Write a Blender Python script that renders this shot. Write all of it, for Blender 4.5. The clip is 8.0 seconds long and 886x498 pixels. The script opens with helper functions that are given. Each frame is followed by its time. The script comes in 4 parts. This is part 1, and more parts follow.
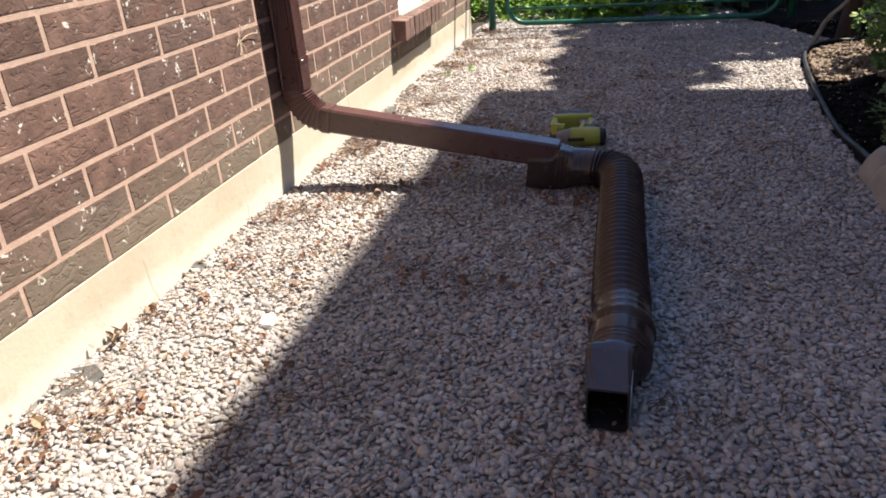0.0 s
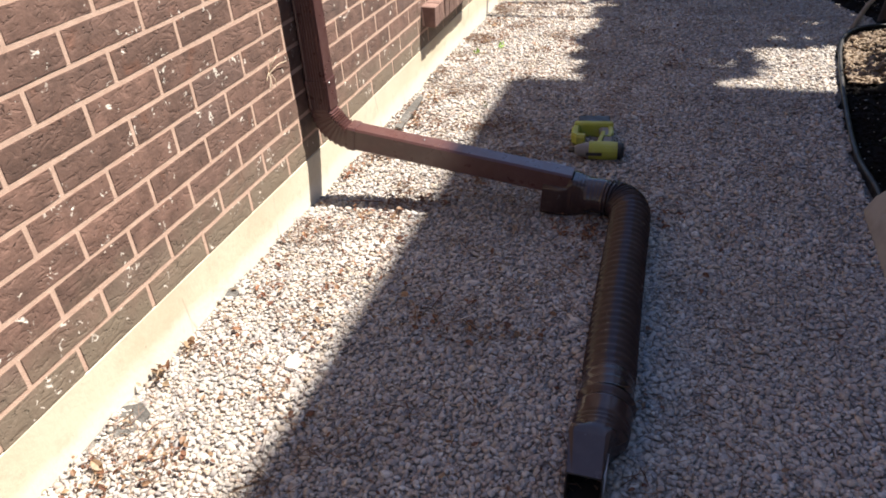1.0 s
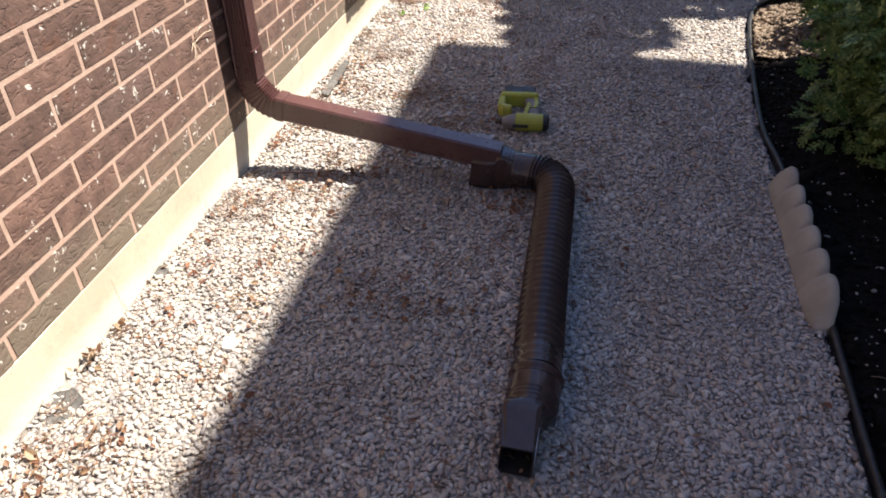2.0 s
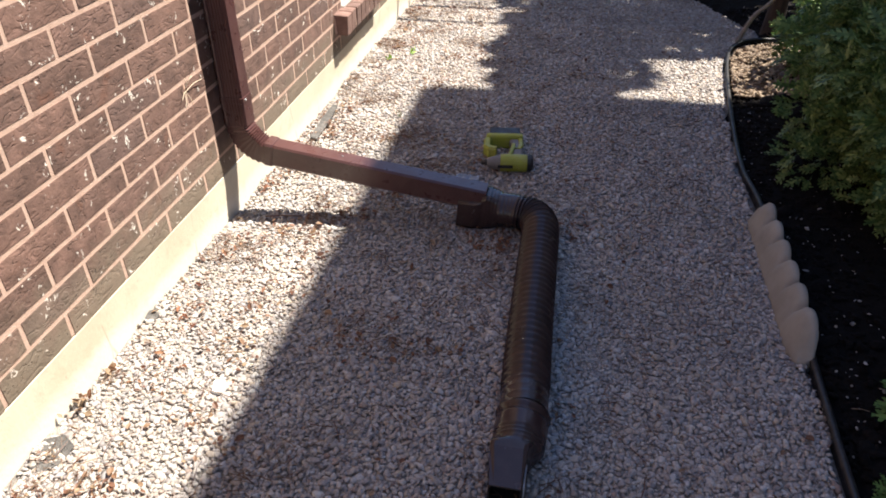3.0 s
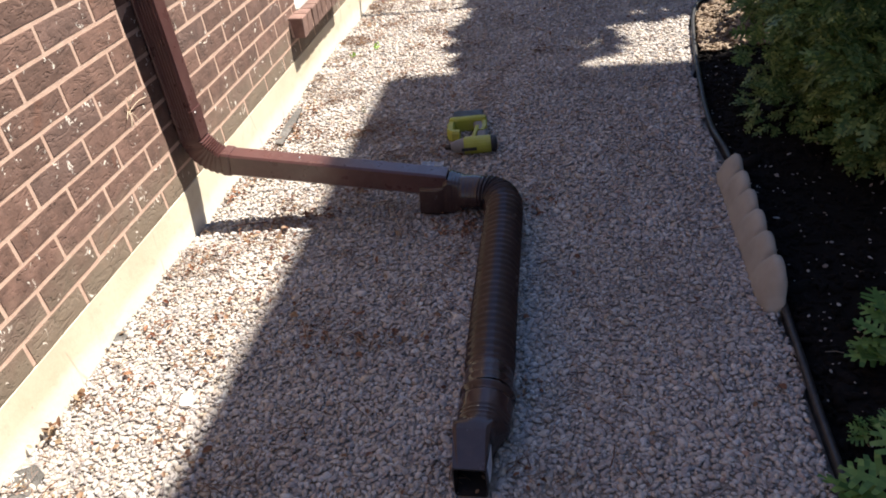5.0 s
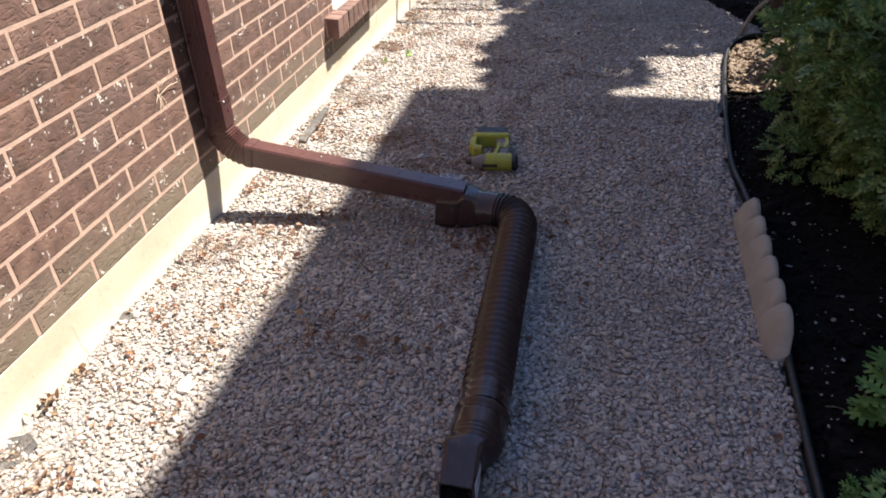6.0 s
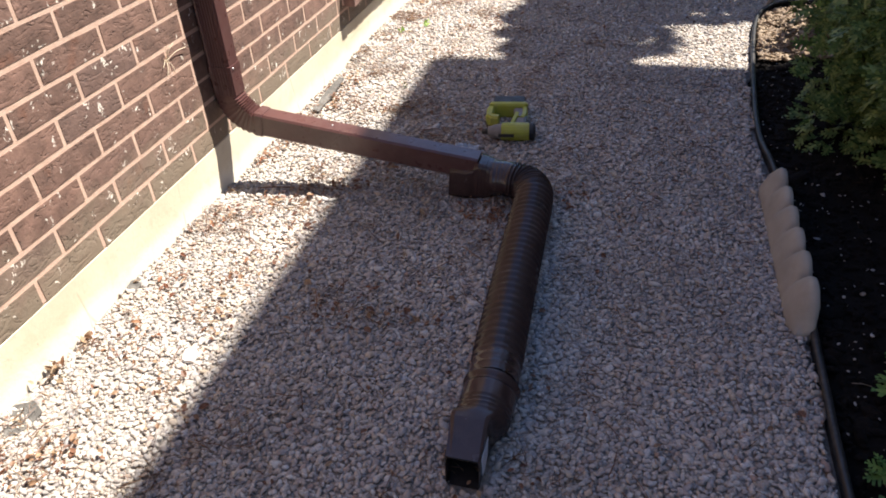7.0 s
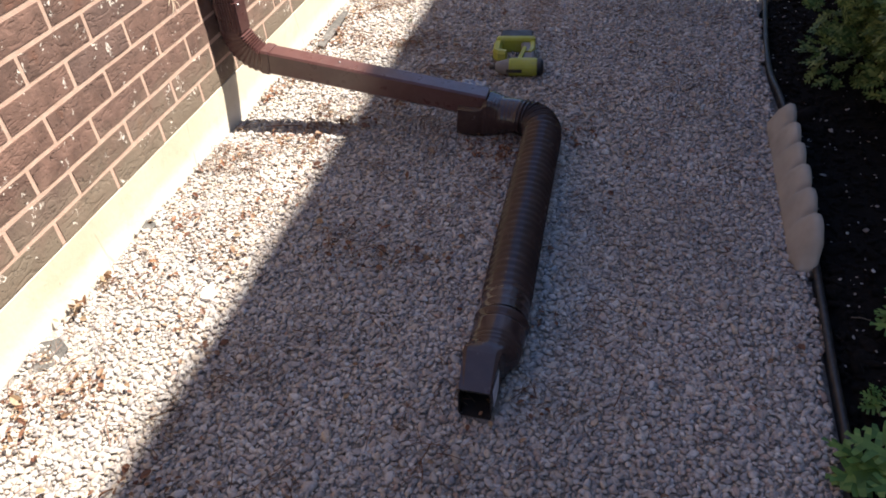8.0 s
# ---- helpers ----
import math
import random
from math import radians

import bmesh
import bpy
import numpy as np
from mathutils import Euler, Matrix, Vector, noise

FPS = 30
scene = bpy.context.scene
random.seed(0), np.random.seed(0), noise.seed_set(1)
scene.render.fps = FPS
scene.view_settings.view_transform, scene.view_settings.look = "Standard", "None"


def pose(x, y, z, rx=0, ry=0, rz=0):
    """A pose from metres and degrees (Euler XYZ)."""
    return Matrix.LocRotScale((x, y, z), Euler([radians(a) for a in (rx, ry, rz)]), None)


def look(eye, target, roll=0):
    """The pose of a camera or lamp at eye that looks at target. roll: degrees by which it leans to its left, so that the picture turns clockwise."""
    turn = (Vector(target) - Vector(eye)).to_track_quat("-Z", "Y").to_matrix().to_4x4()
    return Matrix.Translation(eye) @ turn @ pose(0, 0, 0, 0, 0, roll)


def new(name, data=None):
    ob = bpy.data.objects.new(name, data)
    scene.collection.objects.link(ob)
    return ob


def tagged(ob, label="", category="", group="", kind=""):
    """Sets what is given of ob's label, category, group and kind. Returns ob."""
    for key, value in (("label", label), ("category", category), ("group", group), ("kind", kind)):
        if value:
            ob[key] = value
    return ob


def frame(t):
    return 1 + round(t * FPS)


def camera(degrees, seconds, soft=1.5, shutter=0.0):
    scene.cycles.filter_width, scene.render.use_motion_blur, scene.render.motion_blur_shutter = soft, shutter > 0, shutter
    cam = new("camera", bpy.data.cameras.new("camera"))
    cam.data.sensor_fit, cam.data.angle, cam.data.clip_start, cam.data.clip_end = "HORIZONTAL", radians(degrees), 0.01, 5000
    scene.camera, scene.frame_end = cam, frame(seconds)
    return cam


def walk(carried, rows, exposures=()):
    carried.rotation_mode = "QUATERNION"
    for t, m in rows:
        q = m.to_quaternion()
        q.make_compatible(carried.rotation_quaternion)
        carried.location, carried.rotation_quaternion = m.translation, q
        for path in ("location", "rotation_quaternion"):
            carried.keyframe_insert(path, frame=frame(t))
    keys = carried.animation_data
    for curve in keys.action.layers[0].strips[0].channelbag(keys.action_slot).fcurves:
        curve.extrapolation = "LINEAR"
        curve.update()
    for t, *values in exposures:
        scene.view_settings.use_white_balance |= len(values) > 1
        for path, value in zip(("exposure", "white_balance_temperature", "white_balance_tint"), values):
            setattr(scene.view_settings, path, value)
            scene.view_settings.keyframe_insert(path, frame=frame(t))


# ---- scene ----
cam = camera(63.3, 8.0, 1.8)
PATH = [
    (0, (1.058, 0.879, 0.794), (0.563, 2.612, -0.073), -4.4),
    (0.2, (1.06, 0.885, 0.795), (0.59, 2.53, -0.033), -4.72),
    (0.5, (1.053, 0.917, 0.897), (0.516, 2.622, -0.001), -4.3),
    (0.8, (1.111, 0.934, 1.082), (0.54, 2.488, 0.15), -6.08),
    (1, (1.124, 0.941, 1.142), (0.554, 2.529, 0.069), -4.5),
    (1.2, (1.12, 0.953, 1.169), (0.663, 2.497, -0.018), -2.1),
    (2.3, (1.084, 0.931, 1.237), (0.761, 2.504, 0.044), -0.9),
    (2.5, (1.105, 0.925, 1.244), (0.775, 2.518, 0.081), -1.4),
    (2.8, (1.108, 0.919, 1.253), (0.798, 2.455, 0.179), -1.07),
    (3, (1.106, 0.92, 1.255), (0.781, 2.549, 0.141), -0.9),
    (3.2, (1.112, 0.927, 1.252), (0.806, 2.48, 0.201), -1.0),
    (3.5, (1.151, 0.943, 1.235), (0.822, 2.585, 0.141), -2.4),
    (4, (1.237, 0.953, 1.211), (0.885, 2.584, 0.109), -5.1),
    (4.2, (1.266, 0.956, 1.204), (0.911, 2.498, 0.154), -5.89),
    (5.3, (1.254, 0.952, 1.215), (0.909, 2.484, 0.146), -8.7),
    (5.5, (1.255, 0.962, 1.21), (0.886, 2.577, 0.09), -7.2),
    (5.7, (1.251, 0.951, 1.221), (0.892, 2.489, 0.166), -3.89),
    (6, (1.256, 0.951, 1.225), (0.856, 2.574, 0.127), -2.9),
    (6.2, (1.263, 0.969, 1.203), (0.855, 2.51, 0.17), -3.5),
    (6.5, (1.264, 0.983, 1.187), (0.824, 2.598, 0.092), -2.5),
    (6.8, (1.269, 0.983, 1.177), (0.842, 2.503, 0.12), -2.22),
    (7, (1.277, 0.989, 1.172), (0.819, 2.565, 0.029), -3.9),
    (7.2, (1.278, 0.99, 1.17), (0.843, 2.452, 0.037), -4.72),
    (7.5, (1.27, 0.996, 1.162), (0.819, 2.469, -0.113), -5.7),
    (7.8, (1.256, 0.983, 1.182), (0.839, 2.357, -0.061), -4.74),
    (8, (1.264, 0.97, 1.203), (0.818, 2.432, -0.087), -4.7),
]
walk(cam, [(t, look(eye, target, roll)) for t, eye, target, roll in PATH], [(0.0, 1.45, 5760, 15), (1.0, 1.55, 5760, 15), (2.5, 1.62, 5760, 15), (6.5, 1.66, 5760, 15), (8.0, 1.74, 5760, 15)])

# ---- light ----
SUN_TO = Vector((0.43, 0.36, 1.0)).normalized()      # direction towards the sun
world = bpy.data.worlds.new("sky")
scene.world = world
world.use_nodes = True
wn = world.node_tree.nodes
sky = wn.new("ShaderNodeTexSky")
sky.sky_type = "NISHITA"
sky.sun_disc = False
sky.ozone_density, sky.dust_density = 2.6, 0.5
sky.sun_elevation = math.asin(SUN_TO.z)
sky.sun_rotation = math.atan2(SUN_TO.x, SUN_TO.y)
wn["Background"].inputs["Strength"].default_value = 0.061
world.node_tree.links.new(sky.outputs[0], wn["Background"].inputs["Color"])
sun = new("sun", bpy.data.lights.new("sun", "SUN"))
sun.data.energy, sun.data.angle, sun.data.color = 4.8, radians(0.55), (1.0, 0.885, 0.665)
sun.matrix_world = Matrix.Translation((4, 4, 9)) @ SUN_TO.to_track_quat("Z", "Y").to_matrix().to_4x4()


# ---- materials ----
class Mat:
    """A node material with short ways to wire it."""

    def __init__(self, name, rough=0.8, metal=0.0):
        self.m = bpy.data.materials.new(name)
        self.m.use_nodes = True
        self.t = self.m.node_tree
        self.b = self.t.nodes["Principled BSDF"]
        self.b.inputs["Roughness"].default_value = rough
        self.b.inputs["Metallic"].default_value = metal
        self.co = self.n("ShaderNodeTexCoord").outputs["Object"]
        self.geo = self.n("ShaderNodeNewGeometry").outputs

    def n(self, kind, **values):
        node = self.t.nodes.new(kind)
        for key, value in values.items():
            node.inputs[key.replace("_", " ")].default_value = value
        return node

    def link(self, a, b):
        self.t.links.new(a, b)

    def noise(self, scale, detail=4.0, rough=0.6, where=None, distortion=0.0):
        node = self.n("ShaderNodeTexNoise", Scale=scale, Detail=detail, Roughness=rough, Distortion=distortion)
        self.link(where or self.co, node.inputs["Vector"])
        return node.outputs["Fac"]

    def voronoi(self, scale, where=None, feature="F1"):
        node = self.n("ShaderNodeTexVoronoi", Scale=scale)
        node.feature = feature
        self.link(where or self.co, node.inputs["Vector"])
        return node.outputs["Distance"]

    def ramp(self, fac, *stops):
        node = self.n("ShaderNodeValToRGB")
        el = node.color_ramp.elements
        while len(el) < len(stops):
            el.new(0.5)
        for e, (p, c) in zip(el, stops):
            e.position = p
            e.color = (*c, 1.0) if hasattr(c, "__len__") else (c, c, c, 1.0)
        self.link(fac, node.inputs["Fac"])
        return node.outputs["Color"]

    def mix(self, fac, a, b, blend="MIX"):
        node = self.t.nodes.new("ShaderNodeMix")
        node.data_type, node.blend_type = "RGBA", blend
        ins = [node.inputs[0], node.inputs[6], node.inputs[7]]
        for sock, v in zip(ins, (fac, a, b)):
            if hasattr(v, "is_linked"):
                self.link(v, sock)
            elif hasattr(v, "__len__"):
                sock.default_value = (*v, 1.0)
            else:
                sock.default_value = v
        return node.outputs[2]

    def math(self, op, a, b=0.5):
        node = self.t.nodes.new("ShaderNodeMath")
        node.operation = op
        for sock, v in zip(node.inputs, (a, b)):
            if hasattr(v, "is_linked"):
                self.link(v, sock)
            else:
                sock.default_value = v
        return node.outputs[0]

    def colour(self, c):
        if hasattr(c, "is_linked"):
            self.link(c, self.b.inputs["Base Color"])
        else:
            self.b.inputs["Base Color"].default_value = (*c, 1.0)
        return self

    def rough(self, r):
        self.link(r, self.b.inputs["Roughness"])
        return self

    def bump(self, height, strength=0.5, distance=0.002):
        node = self.n("ShaderNodeBump", Strength=strength, Distance=distance)
        self.link(height, node.inputs["Height"])
        if self.b.inputs["Normal"].is_linked:
            self.link(self.b.inputs["Normal"].links[0].from_socket, node.inputs["Normal"])
        self.link(node.outputs[0], self.b.inputs["Normal"])
        return self

    def place(self):
        """World position: for pieces that share a mesh."""
        return self.geo["Position"]

    def one(self):
        return self.n("ShaderNodeObjectInfo").outputs["Random"]

    def island(self):
        return self.geo["Random Per Island"]


def brick_material():
    k = Mat("brick_brown", 0.9)
    p = k.place()
    base = k.ramp(k.one(), (0.0, (0.130, 0.076, 0.059)), (0.35, (0.158, 0.094, 0.074)), (0.7, (0.188, 0.109, 0.084)), (1.0, (0.144, 0.091, 0.076)))
    blot = k.ramp(k.noise(17, 5, 0.65, p), (0.35, 0.68), (0.65, 1.2))
    c = k.mix(1.0, base, blot, "MULTIPLY")
    rust = k.ramp(k.noise(9, 3, 0.5, p), (0.62, 0.0), (0.75, 0.7))
    c = k.mix(rust, c, (0.20, 0.085, 0.05))
    grain = k.ramp(k.noise(420, 2, 0.5, p), (0.3, 0.86), (0.7, 1.13))
    c = k.mix(1.0, c, grain, "MULTIPLY")
    # cement haze on the lowest courses
    sep = k.n("ShaderNodeSeparateXYZ")
    k.link(p, sep.inputs[0])
    low = k.ramp(k.math("ADD", sep.outputs["Z"], k.math("MULTIPLY", k.noise(11, 4, 0.6, p), 0.22)), (0.30, 0.75), (0.45, 0.0))
    c = k.mix(low, c, (0.20, 0.165, 0.12))
    # white lime spatters
    big = k.ramp(k.noise(13, 2, 0.5, p), (0.56, 0.0), (0.595, 1.0))
    lime = k.ramp(k.noise(46, 3, 0.68, p, 1.0), (0.59, 0.0), (0.63, 1.0))
    c = k.mix(k.math("MULTIPLY", k.math("MULTIPLY", big, lime), 0.95), c, (0.78, 0.71, 0.63))
    k.colour(c)
    # torn, wrinkled face: ragged pits that lean one way
    lean = k.t.nodes.new("ShaderNodeMapping")
    lean.inputs["Rotation"].default_value = (0.55, 0.0, 0.0)
    lean.inputs["Scale"].default_value = (1.0, 0.62, 1.3)
    k.link(p, lean.inputs["Vector"])
    pits = k.ramp(k.noise(50, 3.0, 0.55, lean.outputs[0], 1.3), (0.275, 0.0), (0.36, 1.0))
    folds = k.ramp(k.noise(26, 3.0, 0.5, lean.outputs[0], 2.2), (0.36, 0.0), (0.46, 0.8), (0.70, 1.0))
    k.bump(pits, 1.0, 0.0050)
    k.bump(folds, 0.55, 0.0020)
    k.bump(k.noise(130, 4, 0.65, p), 0.5, 0.0025)
    return k.m


def mortar_material():
    k = Mat("mortar_pink", 0.95)
    c = k.ramp(k.noise(30, 5, 0.65), (0.3, (0.47, 0.317, 0.246)), (0.7, (0.59, 0.424, 0.336)))
    k.colour(k.mix(1.0, c, k.ramp(k.noise(500, 2), (0.3, 0.82), (0.7, 1.15)), "MULTIPLY"))
    k.bump(k.noise(350, 3, 0.7), 0.6, 0.002)
    return k.m


def concrete_material():
    k = Mat("foundation_cream", 0.9)
    c = k.ramp(k.noise(3.5, 6, 0.6), (0.3, (0.49, 0.425, 0.31)), (0.5, (0.575, 0.51, 0.39)), (0.72, (0.63, 0.575, 0.46)))
    stain = k.ramp(k.noise(14, 5, 0.7), (0.52, 0.0), (0.72, 0.5))
    c = k.mix(stain, c, (0.40, 0.33, 0.23))
    # overexposed sun at the wall's foot, painted in as paler concrete
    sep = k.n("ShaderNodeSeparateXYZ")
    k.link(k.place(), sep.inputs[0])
    glare_foot = k.ramp(k.math("ADD", sep.outputs["Z"], k.math("MULTIPLY", k.noise(7, 4, 0.6), 0.09)), (0.085, 0.75), (0.125, 0.0))
    c = k.mix(glare_foot, c, (0.70, 0.665, 0.59))
    slim = k.t.nodes.new("ShaderNodeMapping")
    slim.inputs["Scale"].default_value = (1.0, 1.0, 0.22)
    k.link(k.co, slim.inputs["Vector"])
    crack = k.ramp(k.voronoi(2.3, slim.outputs[0], "DISTANCE_TO_EDGE"), (0.0, 0.55), (0.007, 0.0))
    c = k.mix(k.math("MULTIPLY", crack, k.ramp(k.noise(5, 3), (0.5, 0.0), (0.56, 1.0))), c, (0.25, 0.20, 0.14))
    chip = k.ramp(k.noise(75, 3, 0.6), (0.70, 0.0), (0.74, 0.7))
    c = k.mix(chip, c, (0.36, 0.31, 0.24))
    k.colour(c)
    k.bump(k.noise(60, 5, 0.6), 0.35, 0.003)
    k.bump(k.noise(400, 2), 0.3, 0.001)
    return k.m


def stone_material(name="gravel_stone", blue_tint=False):
    k = Mat(name, 0.85)
    tone = k.ramp(k.island(), (0.0, (0.20, 0.18, 0.175)), (0.12, (0.33, 0.305, 0.29)), (0.27, (0.41, 0.37, 0.33)), (0.40, (0.27, 0.255, 0.255)),
                  (0.53, (0.42, 0.35, 0.27)), (0.66, (0.46, 0.445, 0.43)), (0.78, (0.32, 0.255, 0.21)), (0.90, (0.53, 0.51, 0.47)), (1.0, (0.29, 0.205, 0.165)))
    patch = k.ramp(k.noise(2.2, 3), (0.3, 0.84), (0.7, 1.14))
    c = k.mix(1.0, k.mix(1.0, tone, (1.06, 1.055, 1.055), "MULTIPLY"), patch, "MULTIPLY")
    c = k.mix(1.0, c, k.ramp(k.noise(180, 4, 0.6), (0.25, 0.74), (0.75, 1.2)), "MULTIPLY")
    if blue_tint:
        # faint blue tint on the stones beside the hose
        sep = k.n("ShaderNodeSeparateXYZ")
        k.link(k.place(), sep.inputs[0])
        wob = k.math("MULTIPLY", k.math("SUBTRACT", k.noise(9, 4, 0.6, k.place()), 0.5), 0.25)
        across = k.math("ABSOLUTE", k.math("SUBTRACT", k.math("ADD", sep.outputs["X"], wob), 1.15))
        along = k.math("ABSOLUTE", k.math("SUBTRACT", k.math("ADD", sep.outputs["Y"], wob), 2.27))
        far = k.math("MAXIMUM", k.math("MULTIPLY", across, 8.0), k.math("MULTIPLY", along, 2.2))
        c = k.mix(k.ramp(far, (0.35, 0.26), (1.0, 0.0)), c, (0.18, 0.27, 0.34))
    k.colour(c)
    k.bump(k.noise(260, 3, 0.6), 0.4, 0.0015)
    return k.m


def dirt_material(name, dark, light, scale=40):
    k = Mat(name, 0.95)
    k.b.inputs["Specular IOR Level"].default_value = 0.2
    c = k.ramp(k.noise(scale, 6, 0.7), (0.3, dark), (0.7, light))
    k.colour(k.mix(1.0, c, k.ramp(k.noise(scale * 0.07, 3), (0.3, 0.7), (0.7, 1.25)), "MULTIPLY"))
    k.bump(k.noise(scale * 1.6, 5, 0.7), 0.9, 0.01)
    return k.m


def paint_material(name, colour, rough=0.4, dust=0.25, metal=0.0, scale=1.0, lacquer=0.0):
    k = Mat(name, rough, metal)
    c = k.mix(1.0, colour, k.ramp(k.noise(9 * scale, 4), (0.3, 0.82), (0.7, 1.15)), "MULTIPLY")
    d = k.ramp(k.noise(38 * scale, 6, 0.7), (0.5, 0.0), (0.78, dust))
    c = k.mix(d, c, (0.34, 0.28, 0.23))
    k.colour(c)
    k.rough(k.ramp(k.noise(24 * scale, 4), (0.3, rough * 0.8), (0.7, min(1.0, rough * 1.35))))
    k.bump(k.noise(30 * scale, 2), 0.12, 0.004)
    k.b.inputs["Coat Weight"].default_value = lacquer
    k.b.inputs["Coat Roughness"].default_value = 0.14
    return k.m


def leaf_material(name, a, b, c):
    k = Mat(name, 0.55)
    col = k.ramp(k.island(), (0.0, a), (0.5, b), (1.0, c))
    k.colour(k.mix(1.0, col, k.ramp(k.noise(60, 3), (0.3, 0.75), (0.7, 1.2)), "MULTIPLY"))
    tr = k.n("ShaderNodeBsdfTranslucent")
    k.link(col, tr.inputs["Color"])
    mixer = k.n("ShaderNodeMixShader", Fac=0.3)
    out = k.t.nodes["Material Output"]
    k.link(k.b.outputs[0], mixer.inputs[1])
    k.link(tr.outputs[0], mixer.inputs[2])
    k.link(mixer.outputs[0], out.inputs["Surface"])
    return k.m


def wood_material(name, dark, light):
    k = Mat(name, 0.85)
    stretch = k.n("ShaderNodeMapping")
    stretch.inputs["Scale"].default_value = (1.0, 1.0, 0.12)
    k.link(k.co, stretch.inputs["Vector"])
    c = k.ramp(k.noise(70, 5, 0.6, stretch.outputs[0]), (0.3, dark), (0.7, light))
    k.colour(k.mix(1.0, c, k.ramp(k.noise(5, 3), (0.3, 0.75), (0.7, 1.2)), "MULTIPLY"))
    k.bump(k.noise(90, 4, 0.6, stretch.outputs[0]), 0.6, 0.003)
    return k.m


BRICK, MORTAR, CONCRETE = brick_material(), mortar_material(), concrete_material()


def sill_brick_material():
    k = Mat("brick_reddish", 0.9)
    c = k.ramp(k.noise(22, 5, 0.65, k.place()), (0.3, (0.13, 0.075, 0.06)), (0.7, (0.23, 0.14, 0.112)))
    k.colour(k.mix(1.0, c, k.ramp(k.one(), (0.0, 0.8), (1.0, 1.2)), "MULTIPLY"))
    k.bump(k.noise(150, 4, 0.65, k.place()), 0.8, 0.003)
    return k.m


def glass_material():
    k = Mat("window_glass", 0.02)
    k.b.inputs["Transmission Weight"].default_value = 1.0
    return k.m


SILL_BRICK, GLASS = sill_brick_material(), glass_material()
STONE = stone_material(blue_tint=True)
UNDER = dirt_material("grit_between_stones", (0.21, 0.19, 0.17), (0.44, 0.40, 0.36), 120)
EARTH = dirt_material("earth", (0.035, 0.028, 0.02), (0.09, 0.07, 0.05), 20)
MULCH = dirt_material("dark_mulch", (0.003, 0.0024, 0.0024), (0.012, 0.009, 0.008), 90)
ALUMINIUM = paint_material("brown_enamel", (0.078, 0.034, 0.031), 0.30, 0.09, lacquer=0.2)
VINYL = paint_material("brown_vinyl", (0.040, 0.0235, 0.0225), 0.21, 0.06)
# the hose's vinyl with the hollow's shade put into its colour
INSIDE = paint_material("vinyl_inside_shade", (0.012, 0.009, 0.008), 0.6, 0.1)
EDGE_CAST = paint_material("tan_concrete", (0.315, 0.285, 0.235), 0.9, 0.3)
BLACK_PLASTIC = paint_material("black_plastic", (0.012, 0.0115, 0.0125), 0.46, 0.20)
LIME = paint_material("lime_plastic", (0.32, 0.34, 0.035), 0.5, 0.32)
TOOL_GREY = paint_material("tool_grey", (0.17, 0.165, 0.165), 0.55, 0.2)
TOOL_DARK = paint_material("tool_black", (0.016, 0.016, 0.018), 0.5, 0.1)
STEEL = paint_material("steel", (0.45, 0.45, 0.45), 0.35, 0.0, 1.0)
LABEL = paint_material("pale_sticker", (0.62, 0.66, 0.74), 0.5, 0.1)
GATE_GREEN = paint_material("green_enamel", (0.012, 0.11, 0.07), 0.35, 0.15)
BLIND = paint_material("grey_blind", (0.30, 0.28, 0.25), 0.7, 0.2)
WHITE = paint_material("white_vinyl", (0.78, 0.78, 0.75), 0.5, 0.1)
BUSH_LEAF = leaf_material("cedar_green", (0.06, 0.12, 0.038), (0.13, 0.215, 0.065), (0.31, 0.38, 0.12))
BRIGHT_LEAF = leaf_material("bright_leaf", (0.11, 0.22, 0.025), (0.19, 0.33, 0.04), (0.30, 0.44, 0.07))
SHRUB_LEAF = leaf_material("shrub_leaf", (0.06, 0.13, 0.03), (0.12, 0.22, 0.045), (0.30, 0.38, 0.085))
TREE_LEAF = leaf_material("tree_leaf", (0.04, 0.09, 0.02), (0.06, 0.12, 0.03), (0.09, 0.15, 0.03))
DRY_LEAF = leaf_material("dry_leaf", (0.10, 0.04, 0.024), (0.19, 0.09, 0.05), (0.36, 0.25, 0.15))
RUST_LEAF = leaf_material("rust_leaf", (0.13, 0.045, 0.022), (0.24, 0.10, 0.05), (0.36, 0.20, 0.11))
BARK = wood_material("bark", (0.022, 0.013, 0.009), (0.065, 0.038, 0.025))
GREY_WOOD = wood_material("weathered_wood", (0.17, 0.14, 0.11), (0.33, 0.28, 0.22))
WEED_LEAF = leaf_material("weed_leaf", (0.07, 0.16, 0.035), (0.13, 0.25, 0.05), (0.24, 0.34, 0.08))
LITTER = leaf_material("litter", (0.15, 0.10, 0.065), (0.25, 0.175, 0.11), (0.38, 0.29, 0.20))
STRAW = paint_material("straw", (0.72, 0.60, 0.44), 0.8, 0.1)
CHIP = stone_material("pale_chip")
SCRAP = paint_material("pale_blue_film", (0.45, 0.52, 0.62), 0.25, 0.05)
DULL_LEAF = leaf_material("dull_leaf", (0.05, 0.07, 0.025), (0.08, 0.10, 0.03), (0.12, 0.13, 0.04))
SLATE = dirt_material("slate_grey", (0.07, 0.066, 0.063), (0.17, 0.16, 0.15), 45)
SIDING = paint_material("pale_siding", (0.45, 0.41, 0.36), 0.7, 0.2)
ROOF = dirt_material("roof_shingle", (0.05, 0.045, 0.04), (0.10, 0.09, 0.08), 30)


# ---- mesh helpers ----
def mesh_of(name, bm, material, smooth=False):
    bmesh.ops.recalc_face_normals(bm, faces=bm.faces)
    me = bpy.data.meshes.new(name)
    bm.to_mesh(me)
    bm.free()
    for p in me.polygons:
        p.use_smooth = smooth
    me.materials.append(material)
    return me


